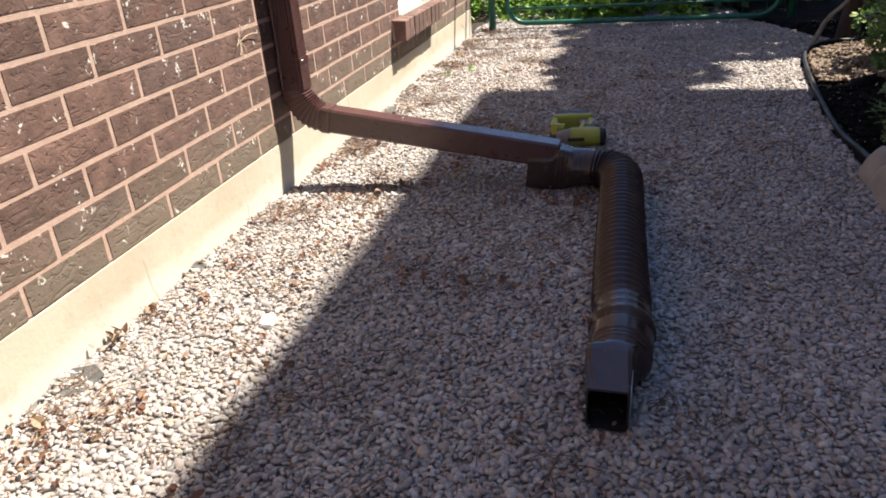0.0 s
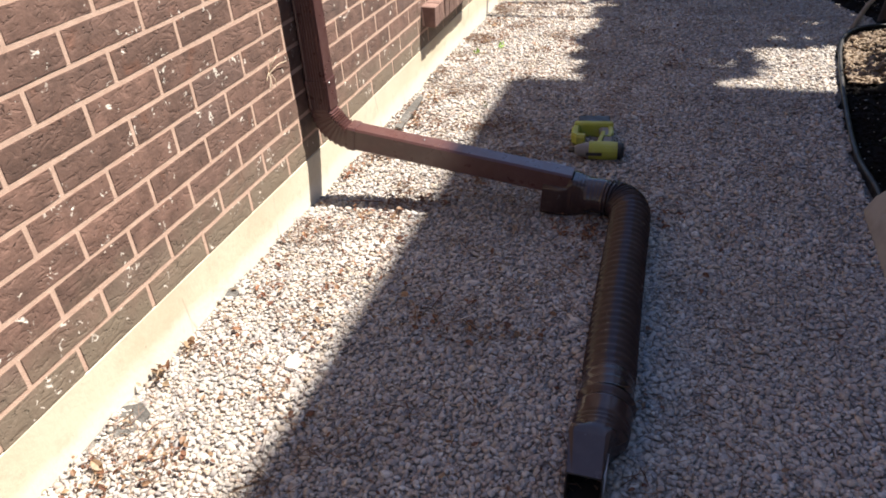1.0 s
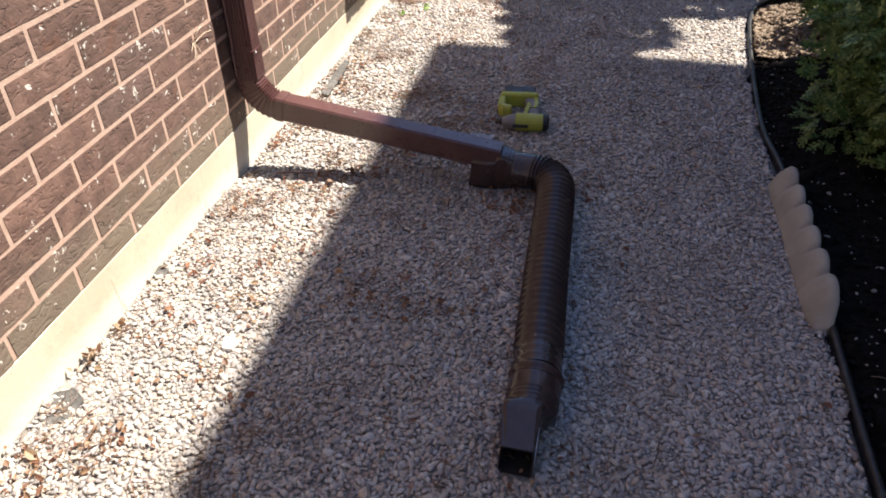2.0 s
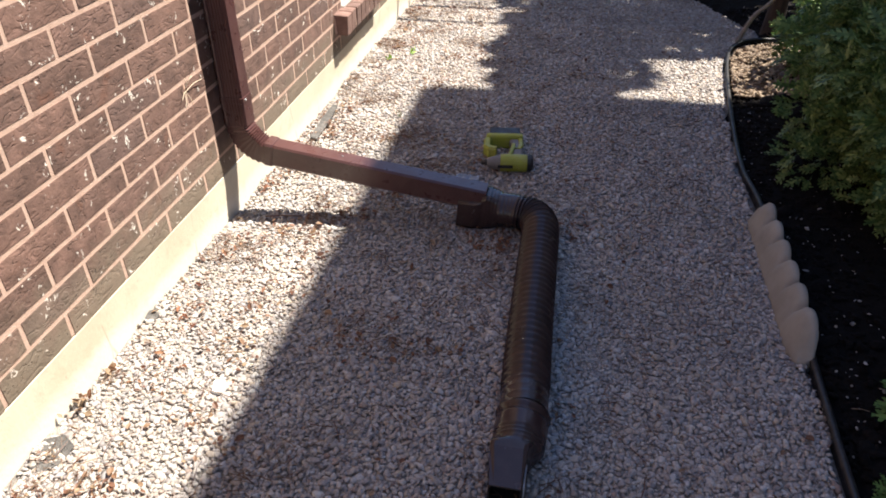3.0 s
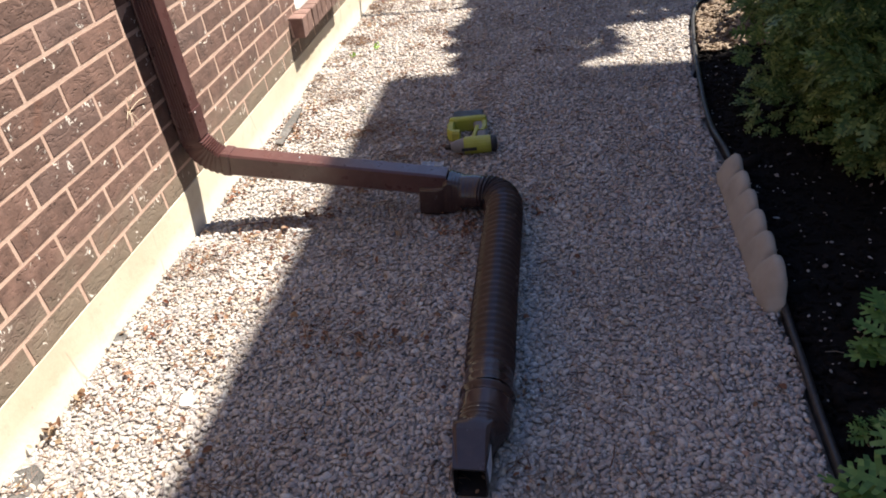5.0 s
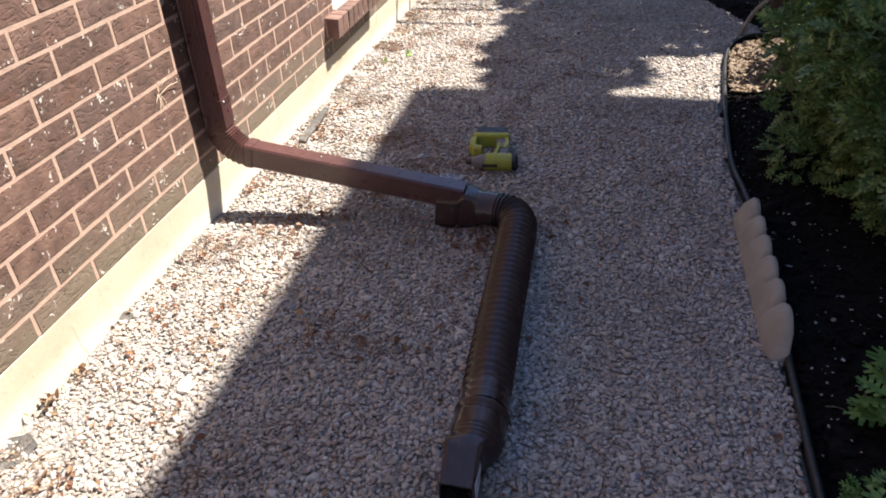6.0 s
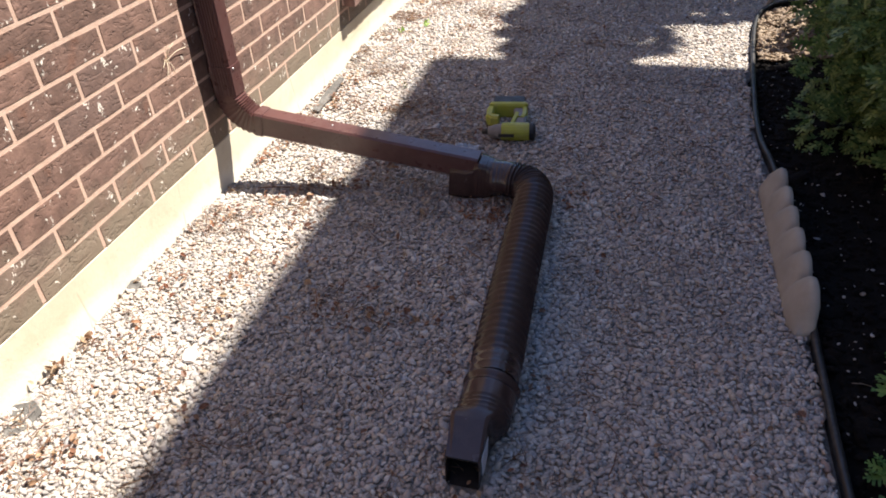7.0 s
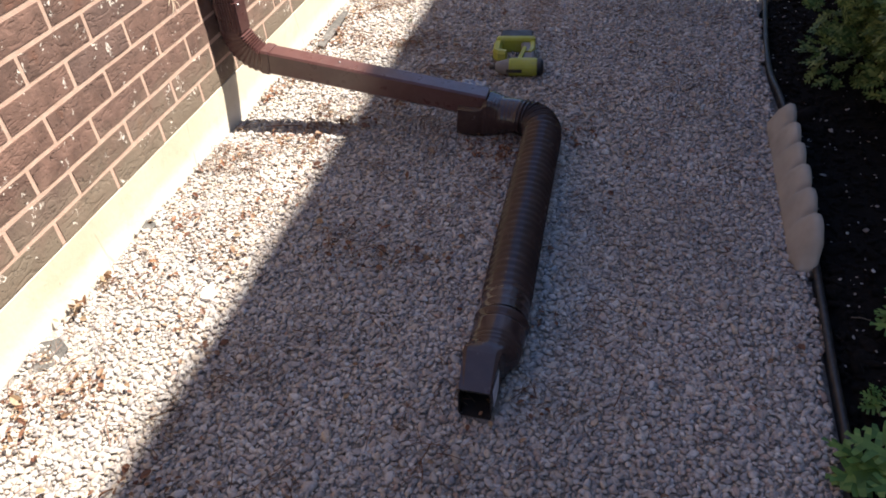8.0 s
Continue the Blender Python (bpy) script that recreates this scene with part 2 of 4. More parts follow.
def part(name, bm, material, parent=None, label="", smooth=False):
    ob = new(name, mesh_of(name, bm, material, smooth))
    ob.parent = parent
    if label:
        ob["label"] = label
    return ob


def box(x0, x1, y0, y1, z0, z1, bevel=0.0, bm=None, segments=1):
    bm = bm or bmesh.new()
    m = pose((x0 + x1) / 2, (y0 + y1) / 2, (z0 + z1) / 2) @ Matrix.Diagonal((x1 - x0, y1 - y0, z1 - z0, 1))
    made = bmesh.ops.create_cube(bm, size=1, matrix=m)["verts"]
    if bevel:
        edges = list({e for v in made for e in v.link_edges})
        bmesh.ops.bevel(bm, geom=edges, offset=bevel, segments=segments, affect="EDGES", profile=0.5)
    return bm


def skin(rings, bm=None, close=True, caps=(True, True)):
    """Rings of points joined to a tube."""
    bm = bm or bmesh.new()
    vs = [[bm.verts.new(p) for p in r] for r in rings]
    n = len(vs[0])
    for a, b in zip(vs, vs[1:]):
        for i in range(n if close else n - 1):
            bm.faces.new((a[i], a[(i + 1) % n], b[(i + 1) % n], b[i]))
    if caps[0]:
        bm.faces.new(vs[0][::-1])
    if caps[1]:
        bm.faces.new(vs[-1])
    return bm


def frames(points, up=(0, 0, 1)):
    """For each point of a path its place, side and upward direction."""
    pts = [Vector(p) for p in points]
    out = []
    for i, p in enumerate(pts):
        d = (pts[min(i + 1, len(pts) - 1)] - pts[max(i - 1, 0)]).normalized()
        s = d.cross(Vector(up)).normalized()
        out.append((p, s, s.cross(d).normalized()))
    return out


def tube(points, radius, sides=10, up=(0, 0, 1), bm=None):
    rr = radius if callable(radius) else (lambda i: radius)
    rings = []
    for i, (p, s, u) in enumerate(frames(points, up)):
        rings.append([p + rr(i) * (math.cos(a) * s + math.sin(a) * u) for a in (2 * math.pi * k / sides for k in range(sides))])
    return skin(rings, bm)


def smooth_path(points, step):
    """A Catmull-Rom line through the points, cut into even steps."""
    P = [Vector(p) for p in points]
    P = [2 * P[0] - P[1]] + P + [2 * P[-1] - P[-2]]
    dense = []
    for a, b, c, d in zip(P, P[1:], P[2:], P[3:]):
        for i in range(40):
            t = i / 40
            dense.append(0.5 * (2 * b + (c - a) * t + (2 * a - 5 * b + 4 * c - d) * t * t + (3 * b - a - 3 * c + d) * t ** 3))
    dense.append(P[-2])
    out, left = [dense[0]], step
    for a, b in zip(dense, dense[1:]):
        gap = (b - a).length
        while gap >= left:
            a = a + (b - a) * (left / gap)
            gap -= left
            left = step
            out.append(a)
        left -= gap
    return out


def thing(name, at, label, category, group="", kind=""):
    ob = new(name)
    ob.empty_display_size = 0.1
    ob.location = at
    return tagged(ob, label, category, group, kind)


def sub(parent, *children):
    """Hang pieces under a part that already hangs under its thing."""
    for c in children:
        c.parent = parent
        c.matrix_parent_inverse = Matrix.Identity(4)


def under(parent, *children):
    """Hang world-placed meshes under a thing whose base is elsewhere."""
    for c in children:
        c.parent = parent
        c.matrix_parent_inverse = Matrix.Translation(parent.location).inverted()


def flat_mesh(name, verts, faces, material, smooth=False):
    """One mesh out of numpy arrays; all faces have the same number of corners."""
    me = bpy.data.meshes.new(name)
    k = faces.shape[1]
    me.vertices.add(len(verts))
    me.vertices.foreach_set("co", verts.astype(np.float32).ravel())
    me.loops.add(faces.size)
    me.loops.foreach_set("vertex_index", faces.astype(np.int32).ravel())
    me.polygons.add(len(faces))
    me.polygons.foreach_set("loop_start", np.arange(0, faces.size, k, dtype=np.int32))
    me.polygons.foreach_set("use_smooth", np.full(len(faces), smooth))
    me.materials.append(material)
    me.update(calc_edges=True)
    return me


def scatter(base_verts, base_faces, places, turns, sizes):
    """Copies of small shapes as one set of arrays. turns: (n,3,3); sizes: (n,3)."""
    n, k = len(places), len(base_verts[0])
    pick = np.random.randint(0, len(base_verts), n)
    shape = np.array(base_verts)[pick] * sizes[:, None, :]
    verts = np.einsum("nij,nkj->nki", turns, shape) + places[:, None, :]
    faces = base_faces[None] + (np.arange(n) * k)[:, None, None]
    return verts.reshape(-1, 3), faces.reshape(-1, base_faces.shape[1])


def turn_arrays(yaw, tilt, roll):
    cy, sy, ct, st, cr, sr = np.cos(yaw), np.sin(yaw), np.cos(tilt), np.sin(tilt), np.cos(roll), np.sin(roll)
    o, z = np.ones_like(yaw), np.zeros_like(yaw)
    A = np.stack([cy, -sy, z, sy, cy, z, z, z, o], -1).reshape(-1, 3, 3)
    B = np.stack([o, z, z, z, ct, -st, z, st, ct], -1).reshape(-1, 3, 3)
    C = np.stack([cr, z, sr, z, o, z, -sr, z, cr], -1).reshape(-1, 3, 3)
    return A @ B @ C


# ---- ground ----
bm = bmesh.new()
bmesh.ops.create_grid(bm, x_segments=8, y_segments=8, size=400)
tagged(part("ground", bm, EARTH), "bare brown earth around the house", "ground", kind="structure").location.z = -0.03


def gravel_height(x, y):
    """The gravel lies a little uneven, banks up against the near wall and falls gently away at the far end."""
    return 0.004 * math.sin(3.1 * x + 1.3 * y) * math.sin(2.3 * y - 0.7 * x) - 0.006 * max(0.0, y - 3.5) + 0.016 * math.exp(-max(0.0, x) / 0.09) / (1 + math.exp((y - 2.45) / 0.12)) + 0.023 * math.exp(-max(0.0, x) / 0.07) * (noise.noise((0.3, y * 4.3, 1.7)) + 0.5 * noise.noise((0.3, y * 13, 5.1)))


def sheet(name, x0, x1, y0, y1, step, height, material, smooth=True):
    bm = bmesh.new()
    nx, ny = max(1, round((x1 - x0) / step)), max(1, round((y1 - y0) / step))
    g = [[bm.verts.new((x0 + (x1 - x0) * i / nx, y0 + (y1 - y0) * j / ny, 0)) for i in range(nx + 1)] for j in range(ny + 1)]
    for row in g:
        for v in row:
            v.co.z = height(v.co.x, v.co.y)
    for a, b in zip(g, g[1:]):
        for i in range(nx):
            bm.faces.new((a[i], a[i + 1], b[i + 1], b[i]))
    return part(name, bm, material, smooth=smooth)


def bead_x(y):
    """Where the edging between gravel and bed runs."""
    return np.interp(y, (1.2, 2.2, 2.8, 3.2, 3.45, 3.85, 4.35, 4.66, 4.84, 4.93, 5.0, 5.25, 6.0, 7.0), (1.735, 1.740, 1.757, 1.748, 1.731, 1.752, 1.795, 1.835, 1.885, 1.97, 2.10, 2.06, 1.74, 1.60))


tagged(sheet("pavement", -0.02, 2.10, -3.0, 6.6, 0.1, lambda x, y: gravel_height(x, y) - (0.0012 if x < bead_x(y) + 0.03 else 0.04), UNDER),
       "grey grit under the loose gravel of the side yard", "gravel path", kind="structure")


def bed_height(x, y):
    if x < bead_x(y):
        return -0.035
    return -0.004 + 0.05 * min(1.0, (x - 1.74) / 0.7) + 0.014 * noise.noise((x * 6, y * 6, 0)) + 0.008 * noise.noise((x * 19, y * 19, 4))


tagged(sheet("planting_bed", 1.735, 3.6, -3.0, 9.0, 0.05, bed_height, MULCH), "dark mulch bed beside the gravel", "planting bed", kind="structure")


def pebble_shapes(fine, count):
    """Stones: a lumpy ball with a few random flats. fine: 32 faces, else 20."""
    shapes, faces = [], None
    rng = random.Random(77)
    for k in range(count):
        bm = bmesh.new()
        if fine:
            for co in ((1, 0, 0), (0, 1, 0), (-1, 0, 0), (0, -1, 0), (0, 0, 1), (0, 0, -1)):
                bm.verts.new(co)
            bm.verts.ensure_lookup_table()
            w = bm.verts
            for i in range(4):
                bm.faces.new((w[i], w[(i + 1) % 4], w[4]))
                bm.faces.new((w[(i + 1) % 4], w[i], w[5]))
            bmesh.ops.subdivide_edges(bm, edges=list(bm.edges), cuts=1, use_grid_fill=True)
            bmesh.ops.triangulate(bm, faces=list(bm.faces))
            for v in bm.verts:
                v.co = v.co.normalized() * 0.5
        else:
            bmesh.ops.create_icosphere(bm, subdivisions=1, radius=0.5)
        off = Vector((k * 7.3, k * 3.1, k * 1.7))
        cuts = [Vector((rng.gauss(0, 1), rng.gauss(0, 1), rng.gauss(0, 1))).normalized() for c in range(5)]
        bm.verts.index_update()
        for v in bm.verts:
            d = v.co.normalized()
            v.co *= 1.06 + 0.40 * noise.noise(d * 1.5 + off) + 0.12 * noise.noise(d * 3.6 + off)
            for c in cuts:
                over = v.co.dot(c) - 0.33
                if over > 0:
                    v.co -= c * over * 0.9
        shapes.append(np.array([v.co[:] for v in bm.verts]))
        faces = np.array([[v.index for v in f.verts] for f in bm.faces])
        bm.free()
    return shapes, faces


def gravel_patch(x0, x1, y0, y1, gap, fine, mean):
    xs, ys = np.meshgrid(np.arange(x0, x1, gap), np.arange(y0, y1, gap))
    n = xs.size
    x = xs.ravel() + np.random.uniform(-0.55, 0.55, n) * gap
    y = ys.ravel() + np.random.uniform(-0.55, 0.55, n) * gap
    edge = bead_x(y) - 0.014 + 0.010 * np.sin(y * 9) + 0.008 * np.sin(y * 23 + 1)
    keep = (x > 0.006) & (x < edge) & ~((x > 1.006) & (x < 1.082) & (y > 1.815) & (y < 2.05))
    x, y = x[keep], y[keep]
    n = len(x)
    size = mean * np.exp(np.random.normal(0, 0.27, n))
    sizes = np.stack([size * np.random.uniform(1.0, 1.6, n), size * np.random.uniform(0.75, 1.05, n), size * np.random.uniform(0.45, 0.75, n)], -1)
    z = np.array([gravel_height(a, b) for a, b in zip(x, y)]) + np.random.uniform(-0.003, 0.0045, n)
    turns = turn_arrays(np.random.uniform(0, 6.283, n), np.random.normal(0, 0.38, n), np.random.normal(0, 0.38, n))
    shapes, faces = pebble_shapes(fine, 20)
    return scatter(shapes, faces, np.stack([x, y, z], -1), turns, sizes)


for args in ((0.0, 1.75, 1.42, 2.75, 0.0084, True, 0.0116), (0.0, 2.06, 2.75, 6.3, 0.0104, False, 0.0138), (0.0, 1.75, -3.0, 1.42, 0.021, False, 0.026)):
    v, f = gravel_patch(*args)
    tagged(new("gravel", flat_mesh("gravel", v, f, STONE, True)), "loose grey and tan river pebbles covering the side yard", "gravel", kind="stuff")

# ---- the house wall ----
WALL_END = 5.68
BASE, COURSE, LENGTH, JOINT = 0.158, 0.0735, 0.231, 0.0125
SILL_Y0, SILL_Y1 = 4.025, 4.70
ROW_TOP = 11
HOLE = (4.15, 4.665, 0.33, 0.93)      # the basement window
bm = bmesh.new()
for y0, y1, z0, z1 in ((-3.0, HOLE[0], 0.159, 3.0), (HOLE[0], HOLE[1], 0.159, HOLE[2]), (HOLE[0], HOLE[1], HOLE[3], 3.0), (HOLE[1], WALL_END, 0.159, 3.0)):
    box(-0.30, -0.0003, y0, y1, z0, z1, bm=bm)
wall = tagged(part("wall_west", bm, MORTAR), "dark brown rough brick house wall with pinkish mortar", "brick wall", kind="structure")
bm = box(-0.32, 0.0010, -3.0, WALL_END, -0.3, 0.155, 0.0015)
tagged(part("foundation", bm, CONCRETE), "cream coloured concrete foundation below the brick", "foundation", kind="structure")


def brick_shapes(count, length, height, depth=0.05):
    """Brick faces with an uneven, slightly rounded front."""
    out = []
    for k in range(count):
        bm = bmesh.new()
        cols, rows = 5, 2
        g = []
        for j in range(rows + 1):
            line = []
            for i in range(cols + 1):
                y, z = length * (i / cols - 0.5), height * (j / rows - 0.5)
                rim = i in (0, cols) or j in (0, rows)
                x = 0.0012 + 0.0008 * noise.noise((i * 0.9 + k * 11, j * 1.3, k)) - (0.0008 if rim else 0)
                if rim:
                    y += 0.0012 * noise.noise((i * 3.1, j * 2.2, k * 5))
                    z += 0.0014 * noise.noise((i * 2.7, j * 4.2, k * 9))
                line.append(bm.verts.new((x, y, z)))
            g.append(line)
        for a, b in zip(g, g[1:]):
            for i in range(cols):
                bm.faces.new((a[i], a[i + 1], b[i + 1], b[i]))
        rimline = g[0] + [r[-1] for r in g[1:-1]] + g[-1][::-1] + [r[0] for r in g[-2:0:-1]]
        back = [bm.verts.new((-depth, v.co.y, v.co.z)) for v in rimline]
        n = len(back)
        for i in range(n):
            bm.faces.new((rimline[i], back[i], back[(i + 1) % n], rimline[(i + 1) % n]))
        out.append(mesh_of("brick", bm, BRICK))
    return out


def lay_bricks():
    full = brick_shapes(9, LENGTH - JOINT, COURSE - JOINT)
    for row in range(ROW_TOP):
        z = BASE + COURSE * (row + 0.5) - JOINT / 2
        y = (2.020 if row % 2 == 0 else 2.126) - 3 * LENGTH
        while y < WALL_END:
            a, b = y + JOINT / 2, min(y + LENGTH, WALL_END) - JOINT / 2
            y += LENGTH
            spans = [(a, b)]
            if z > 0.24:
                if a < HOLE[1] and b > HOLE[0]:
                    spans = [s for s in ((a, min(b, HOLE[0])), (max(a, HOLE[1]), b)) if s[1] - s[0] > 0.02]
            for s0, s1 in spans:
                ob = new("brick", random.choice(full))
                ob.parent = wall
                ob.location = (random.uniform(0.0, 0.0008), (s0 + s1) / 2, z + random.uniform(-0.001, 0.001))
                ob.scale = (1, (s1 - s0) / (LENGTH - JOINT), 1)
                ob.rotation_euler = (random.gauss(0, 0.004), 0, random.gauss(0, 0.002))


# the upper wall, out of sight, in plain coursed brick
bm = bmesh.new()
for row in range(ROW_TOP, 38):
    z = BASE + COURSE * row
    y = 2.026 - 20 * LENGTH + (LENGTH / 2 if row % 2 else 0)
    while y < WALL_END - LENGTH:
        box(-0.05, 0.0, y, y + LENGTH - JOINT, z, z + COURSE - JOINT, bm=bm)
        y += LENGTH
for row in range(ROW_TOP):
    z = BASE + COURSE * row
    for k in range(4, 19):
        y = (2.020 if row % 2 == 0 else 2.126) - k * LENGTH + JOINT / 2
        box(-0.05, 0.0, y, y + LENGTH - JOINT, z, z + COURSE - JOINT, bm=bm)
upper = part("upper_bricks", bm, BRICK, wall)
upper["kind"] = "stuff"


# ---- the neighbour's house, which shades the yard ----
def neighbour_house():
    t = thing("neighbour_house", (7.0, 0.0, 0.0), "two storey neighbouring house across the planting bed", "house")
    x0, y1, h = 3.95, 5.65, 6.5
    w = part("wall", box(x0, 11.0, -9.0, y1, -0.05, h), SIDING)
    bm = bmesh.new()
    e = 0.448 + 0.43 * h
    for a, b, z0, z1 in ((e, 11.4, h, h + 0.16),):
        box(a, b, -9.4, 4.11 + 0.36 * h, z0, z1, bm=bm)
    r = part("roof", bm, ROOF)
    under(t, w, r)


neighbour_house()


# ---- the downspout ----
def downspout():
    t = thing("downspout", (0.043, 2.920, 0.0), "dark brown enamelled metal downspout bent away from the brick wall", "downspout")
    h, r = 0.036, 0.006

    def outline(flutes, grow=0.0):
        pts = []
        hh = h + grow
        for side in range(4):
            n = 22
            for i in range(n):
                s = -hh + r + (2 * hh - 2 * r) * i / (n - 1)
                d = hh
                if flutes and side in (0, 2) and 1 < i < n - 2:
                    d = hh - 0.0034 * (0.5 - 0.5 * math.cos(2 * math.pi * 6 * (i - 1.5) / (n - 4)))
                a = side * math.pi / 2
                pts.append(((d * math.cos(a) - s * math.sin(a)) * 0.92, (d * math.sin(a) + s * math.cos(a)) * 1.02))
        return pts

    def ring(p, b, u, shape):
        return [Vector(p) + q[0] * Vector(b) + q[1] * Vector(u) for q in shape]

    b = Vector((0, -1, 0))
    flutes, plain = outline(True), outline(False)
    shaft = part("pipe", skin([ring((0.043, 2.920, z), b, (1, 0, 0), flutes) for z in (2.9, 1.6, 1.0, 0.395)]), ALUMINIUM)
    # crimped bend: bx, bz walk round the bend's centre
    R, turn = 0.093, radians(81.4)
    cz = 0.2258 + R * math.tan(turn / 2)
    rings = [ring((0.043, 2.920, z), b, (1, 0, 0), outline(True, g)) for z, g in ((0.402, 0.0), (0.402, 0.003), (0.385, 0.0032), (0.384, 0.0018), (cz + 0.012, 0.0018))]
    steps = 54
    for i in range(steps + 1):
        a = turn * i / steps
        c = Vector((0.043 + R - R * math.cos(a), 2.920, cz - R * math.sin(a)))
        d = Vector((math.sin(a), 0, -math.cos(a)))
        u = Vector((math.cos(a), 0, math.sin(a)))
        w = 0.5 - 0.5 * math.cos(2 * math.pi * 9 * i / steps)
        swell = 1.04 + 0.30 * math.sin(math.pi * i / steps)
        shape = [(q[0] * (1.05 - 0.02 * w), q[1] * (swell if q[1] > 0 else 1.03) - (w * 0.008 if q[1] > 0 else -w * 0.004)) for q in plain]
        rings.append(ring(c, b, u, shape))
    ax = Vector((math.cos(turn - math.pi / 2), 0, math.sin(turn - math.pi / 2)))
    u = Vector((math.cos(turn), 0, math.sin(turn)))
    rings += [ring(c + ax * s, b, u, outline(False, g)) for s, g in ((0.004, 0.003), (0.022, 0.003), (0.030, 0.0022))]
    bend = part("bend", skin(rings), ALUMINIUM, label="crimped brown metal bend")
    end = c + ax * 0.735
    run = part("run", skin([ring(c + ax * s, b, u, plain) for s in (0.02, 0.2, 0.45)] + [ring(end, b, u, plain)]), ALUMINIUM)
    bm = bmesh.new()
    for x, y, z in ((0.083, 2.905, 0.393),):
        bmesh.ops.create_uvsphere(bm, u_segments=10, v_segments=6, radius=0.004, matrix=pose(x, y, z))
    screw = part("screw", bm, STEEL)
    bm = bmesh.new()
    for s in (0.255,):
        q = c + ax * s + u * 0.036
        bmesh.ops.create_uvsphere(bm, u_segments=10, v_segments=6, radius=0.004, matrix=Matrix.Translation(q))
    screw2 = part("screw", bm, STEEL)
    strap = part("strap", box(0.0, 0.082, 2.884, 2.956, 1.30, 1.325, 0.002), ALUMINIUM)
    under(t, shaft, bend, run)
    sub(bend, screw)
    sub(run, screw2)
    sub(shaft, strap)


downspout()


# ---- the flexible extension on the gravel ----
def flexible_pipe():
    t = thing("flexible_pipe", (1.04, 2.5, 0.0), "brown corrugated flexible drain pipe lying bent on gravel", "drain pipe")
    N = 40

    def blend(p, s, u, w, h, k, radius, flat=0.0):
        """A section between a rectangle (k = 0) and a circle (k = 1)."""
        out = []
        for i in range(N):
            a = 2 * math.pi * (i + 0.5) / N
            ca, sa = math.cos(a), math.sin(a)
            m = 1 / max(abs(ca) / w, abs(sa) / h)
            q = Vector((ca * m, sa * m)) * (1 - k) + Vector((ca, sa)) * radius * k
            out.append(p + q.x * s + q.y * u)
        return out

    r = 0.0545
    # sleeve round the downspout's end
    d = Vector((1, 0, -0.10)).normalized()
    up = Vector((0.10, 0, 1)).normalized()
    side = d.cross(up)
    p0 = Vector((0.762, 2.918, 0.060))
    rings = []
    for s, w, h, k, c in ((0.0, 0.0385, 0.046, 0, 0), (0.003, 0.040, 0.0475, 0, 0), (0.05, 0.0405, 0.048, 0, 0.0), (0.072, 0.0405, 0.050, 0, 0.004), (0.076, 0.0385, 0.060, 0.02, 0.013), (0.086, 0.0390, 0.062, 0.06, 0.015)):
        rings.append(blend(p0 + d * s + up * c, side, up, w, h, k, 0.052))
    for i in range(49):
        q = i / 48
        s = 0.088 + 0.066 * q
        w = 0.0003 * math.cos(2 * math.pi * 6 * q)
        rings.append(blend(p0 + d * s + up * (0.016 * (1 - q) + 0.018 * q), side, up, 0.0400 + w, 0.062 - 0.008 * q + w, 0.08 + 0.92 * q * q, r - 0.001 + w))
    sleeve = part("sleeve", skin(rings, caps=(False, False)), VINYL, smooth=True)
    # the corrugated body
    route = smooth_path([(0.895, 2.914, 0.068), (0.945, 2.912, 0.067), (1.001, 2.894, 0.065), (1.031, 2.846, 0.063), (1.037, 2.77, 0.061),
                         (1.040, 2.60, 0.059), (1.044, 2.40, 0.058), (1.050, 2.20, 0.058), (1.0565, 2.05, 0.058)], 0.0018)
    rings = []
    for i, (p, s, u) in enumerate(frames(route)):
        length = i * 0.0018
        pitch = 0.0135 if length < 0.175 else 0.0238
        w = (0.5 + 0.5 * math.cos(2 * math.pi * length / pitch))
        rise = min(1.0, max(0.08, (length - 0.055) / 0.02), max(0.10, (p.y - 2.105) / 0.025))
        rad = r + 0.0042 * rise - 0.0098 * rise * (1 - (1 - w) ** 2.6)
        rings.append(blend(p, s, u, r, r, 1, rad))
    body = part("hose", skin(rings, caps=(False, False)), VINYL, smooth=True)
    # plain cuffs, then the rectangular mouth
    q0 = Vector((1.0565, 2.056, 0.058))
    d = Vector((-0.035, -1, -0.088)).normalized()
    side = d.cross(Vector((0, 0, 1))).normalized()
    up = side.cross(d)
    rings = []
    for s, rad in ((0.0, 0.0520), (0.003, 0.0520), (0.006, 0.0575), (0.010, 0.0615), (0.014, 0.0615), (0.019, 0.0545), (0.026, 0.0535), (0.031, 0.0580), (0.036, 0.0585), (0.066, 0.0575), (0.071, 0.0575),
                   (0.074, 0.0525), (0.077, 0.0575), (0.081, 0.0575), (0.084, 0.0520), (0.087, 0.0575), (0.091, 0.0570), (0.094, 0.0525), (0.097, 0.0565)):
        rings.append(blend(q0 + d * s, side, up, r, r, 1, rad))
    # the rectangular spout sits towards one side, its lower lip standing forward
    for s, k, w, h, off, drop in ((0.101, 0.97, 0.054, 0.054, 0.001, 0.0), (0.105, 0.82, 0.050, 0.052, 0.004, 0.0), (0.110, 0.58, 0.047, 0.052, 0.0070, -0.002), (0.116, 0.32, 0.0435, 0.0515, 0.0105, -0.0035),
                                  (0.123, 0.13, 0.0405, 0.0505, 0.0135, -0.0045), (0.134, 0.03, 0.039, 0.0495, 0.0145, -0.005), (0.224, 0.0, 0.034, 0.0365, 0.0095, -0.0015)):
        rings.append(blend(q0 + d * s + side * off - up * drop, side, up, w, h, k, 0.054))
    lip = q0 + d * 0.224
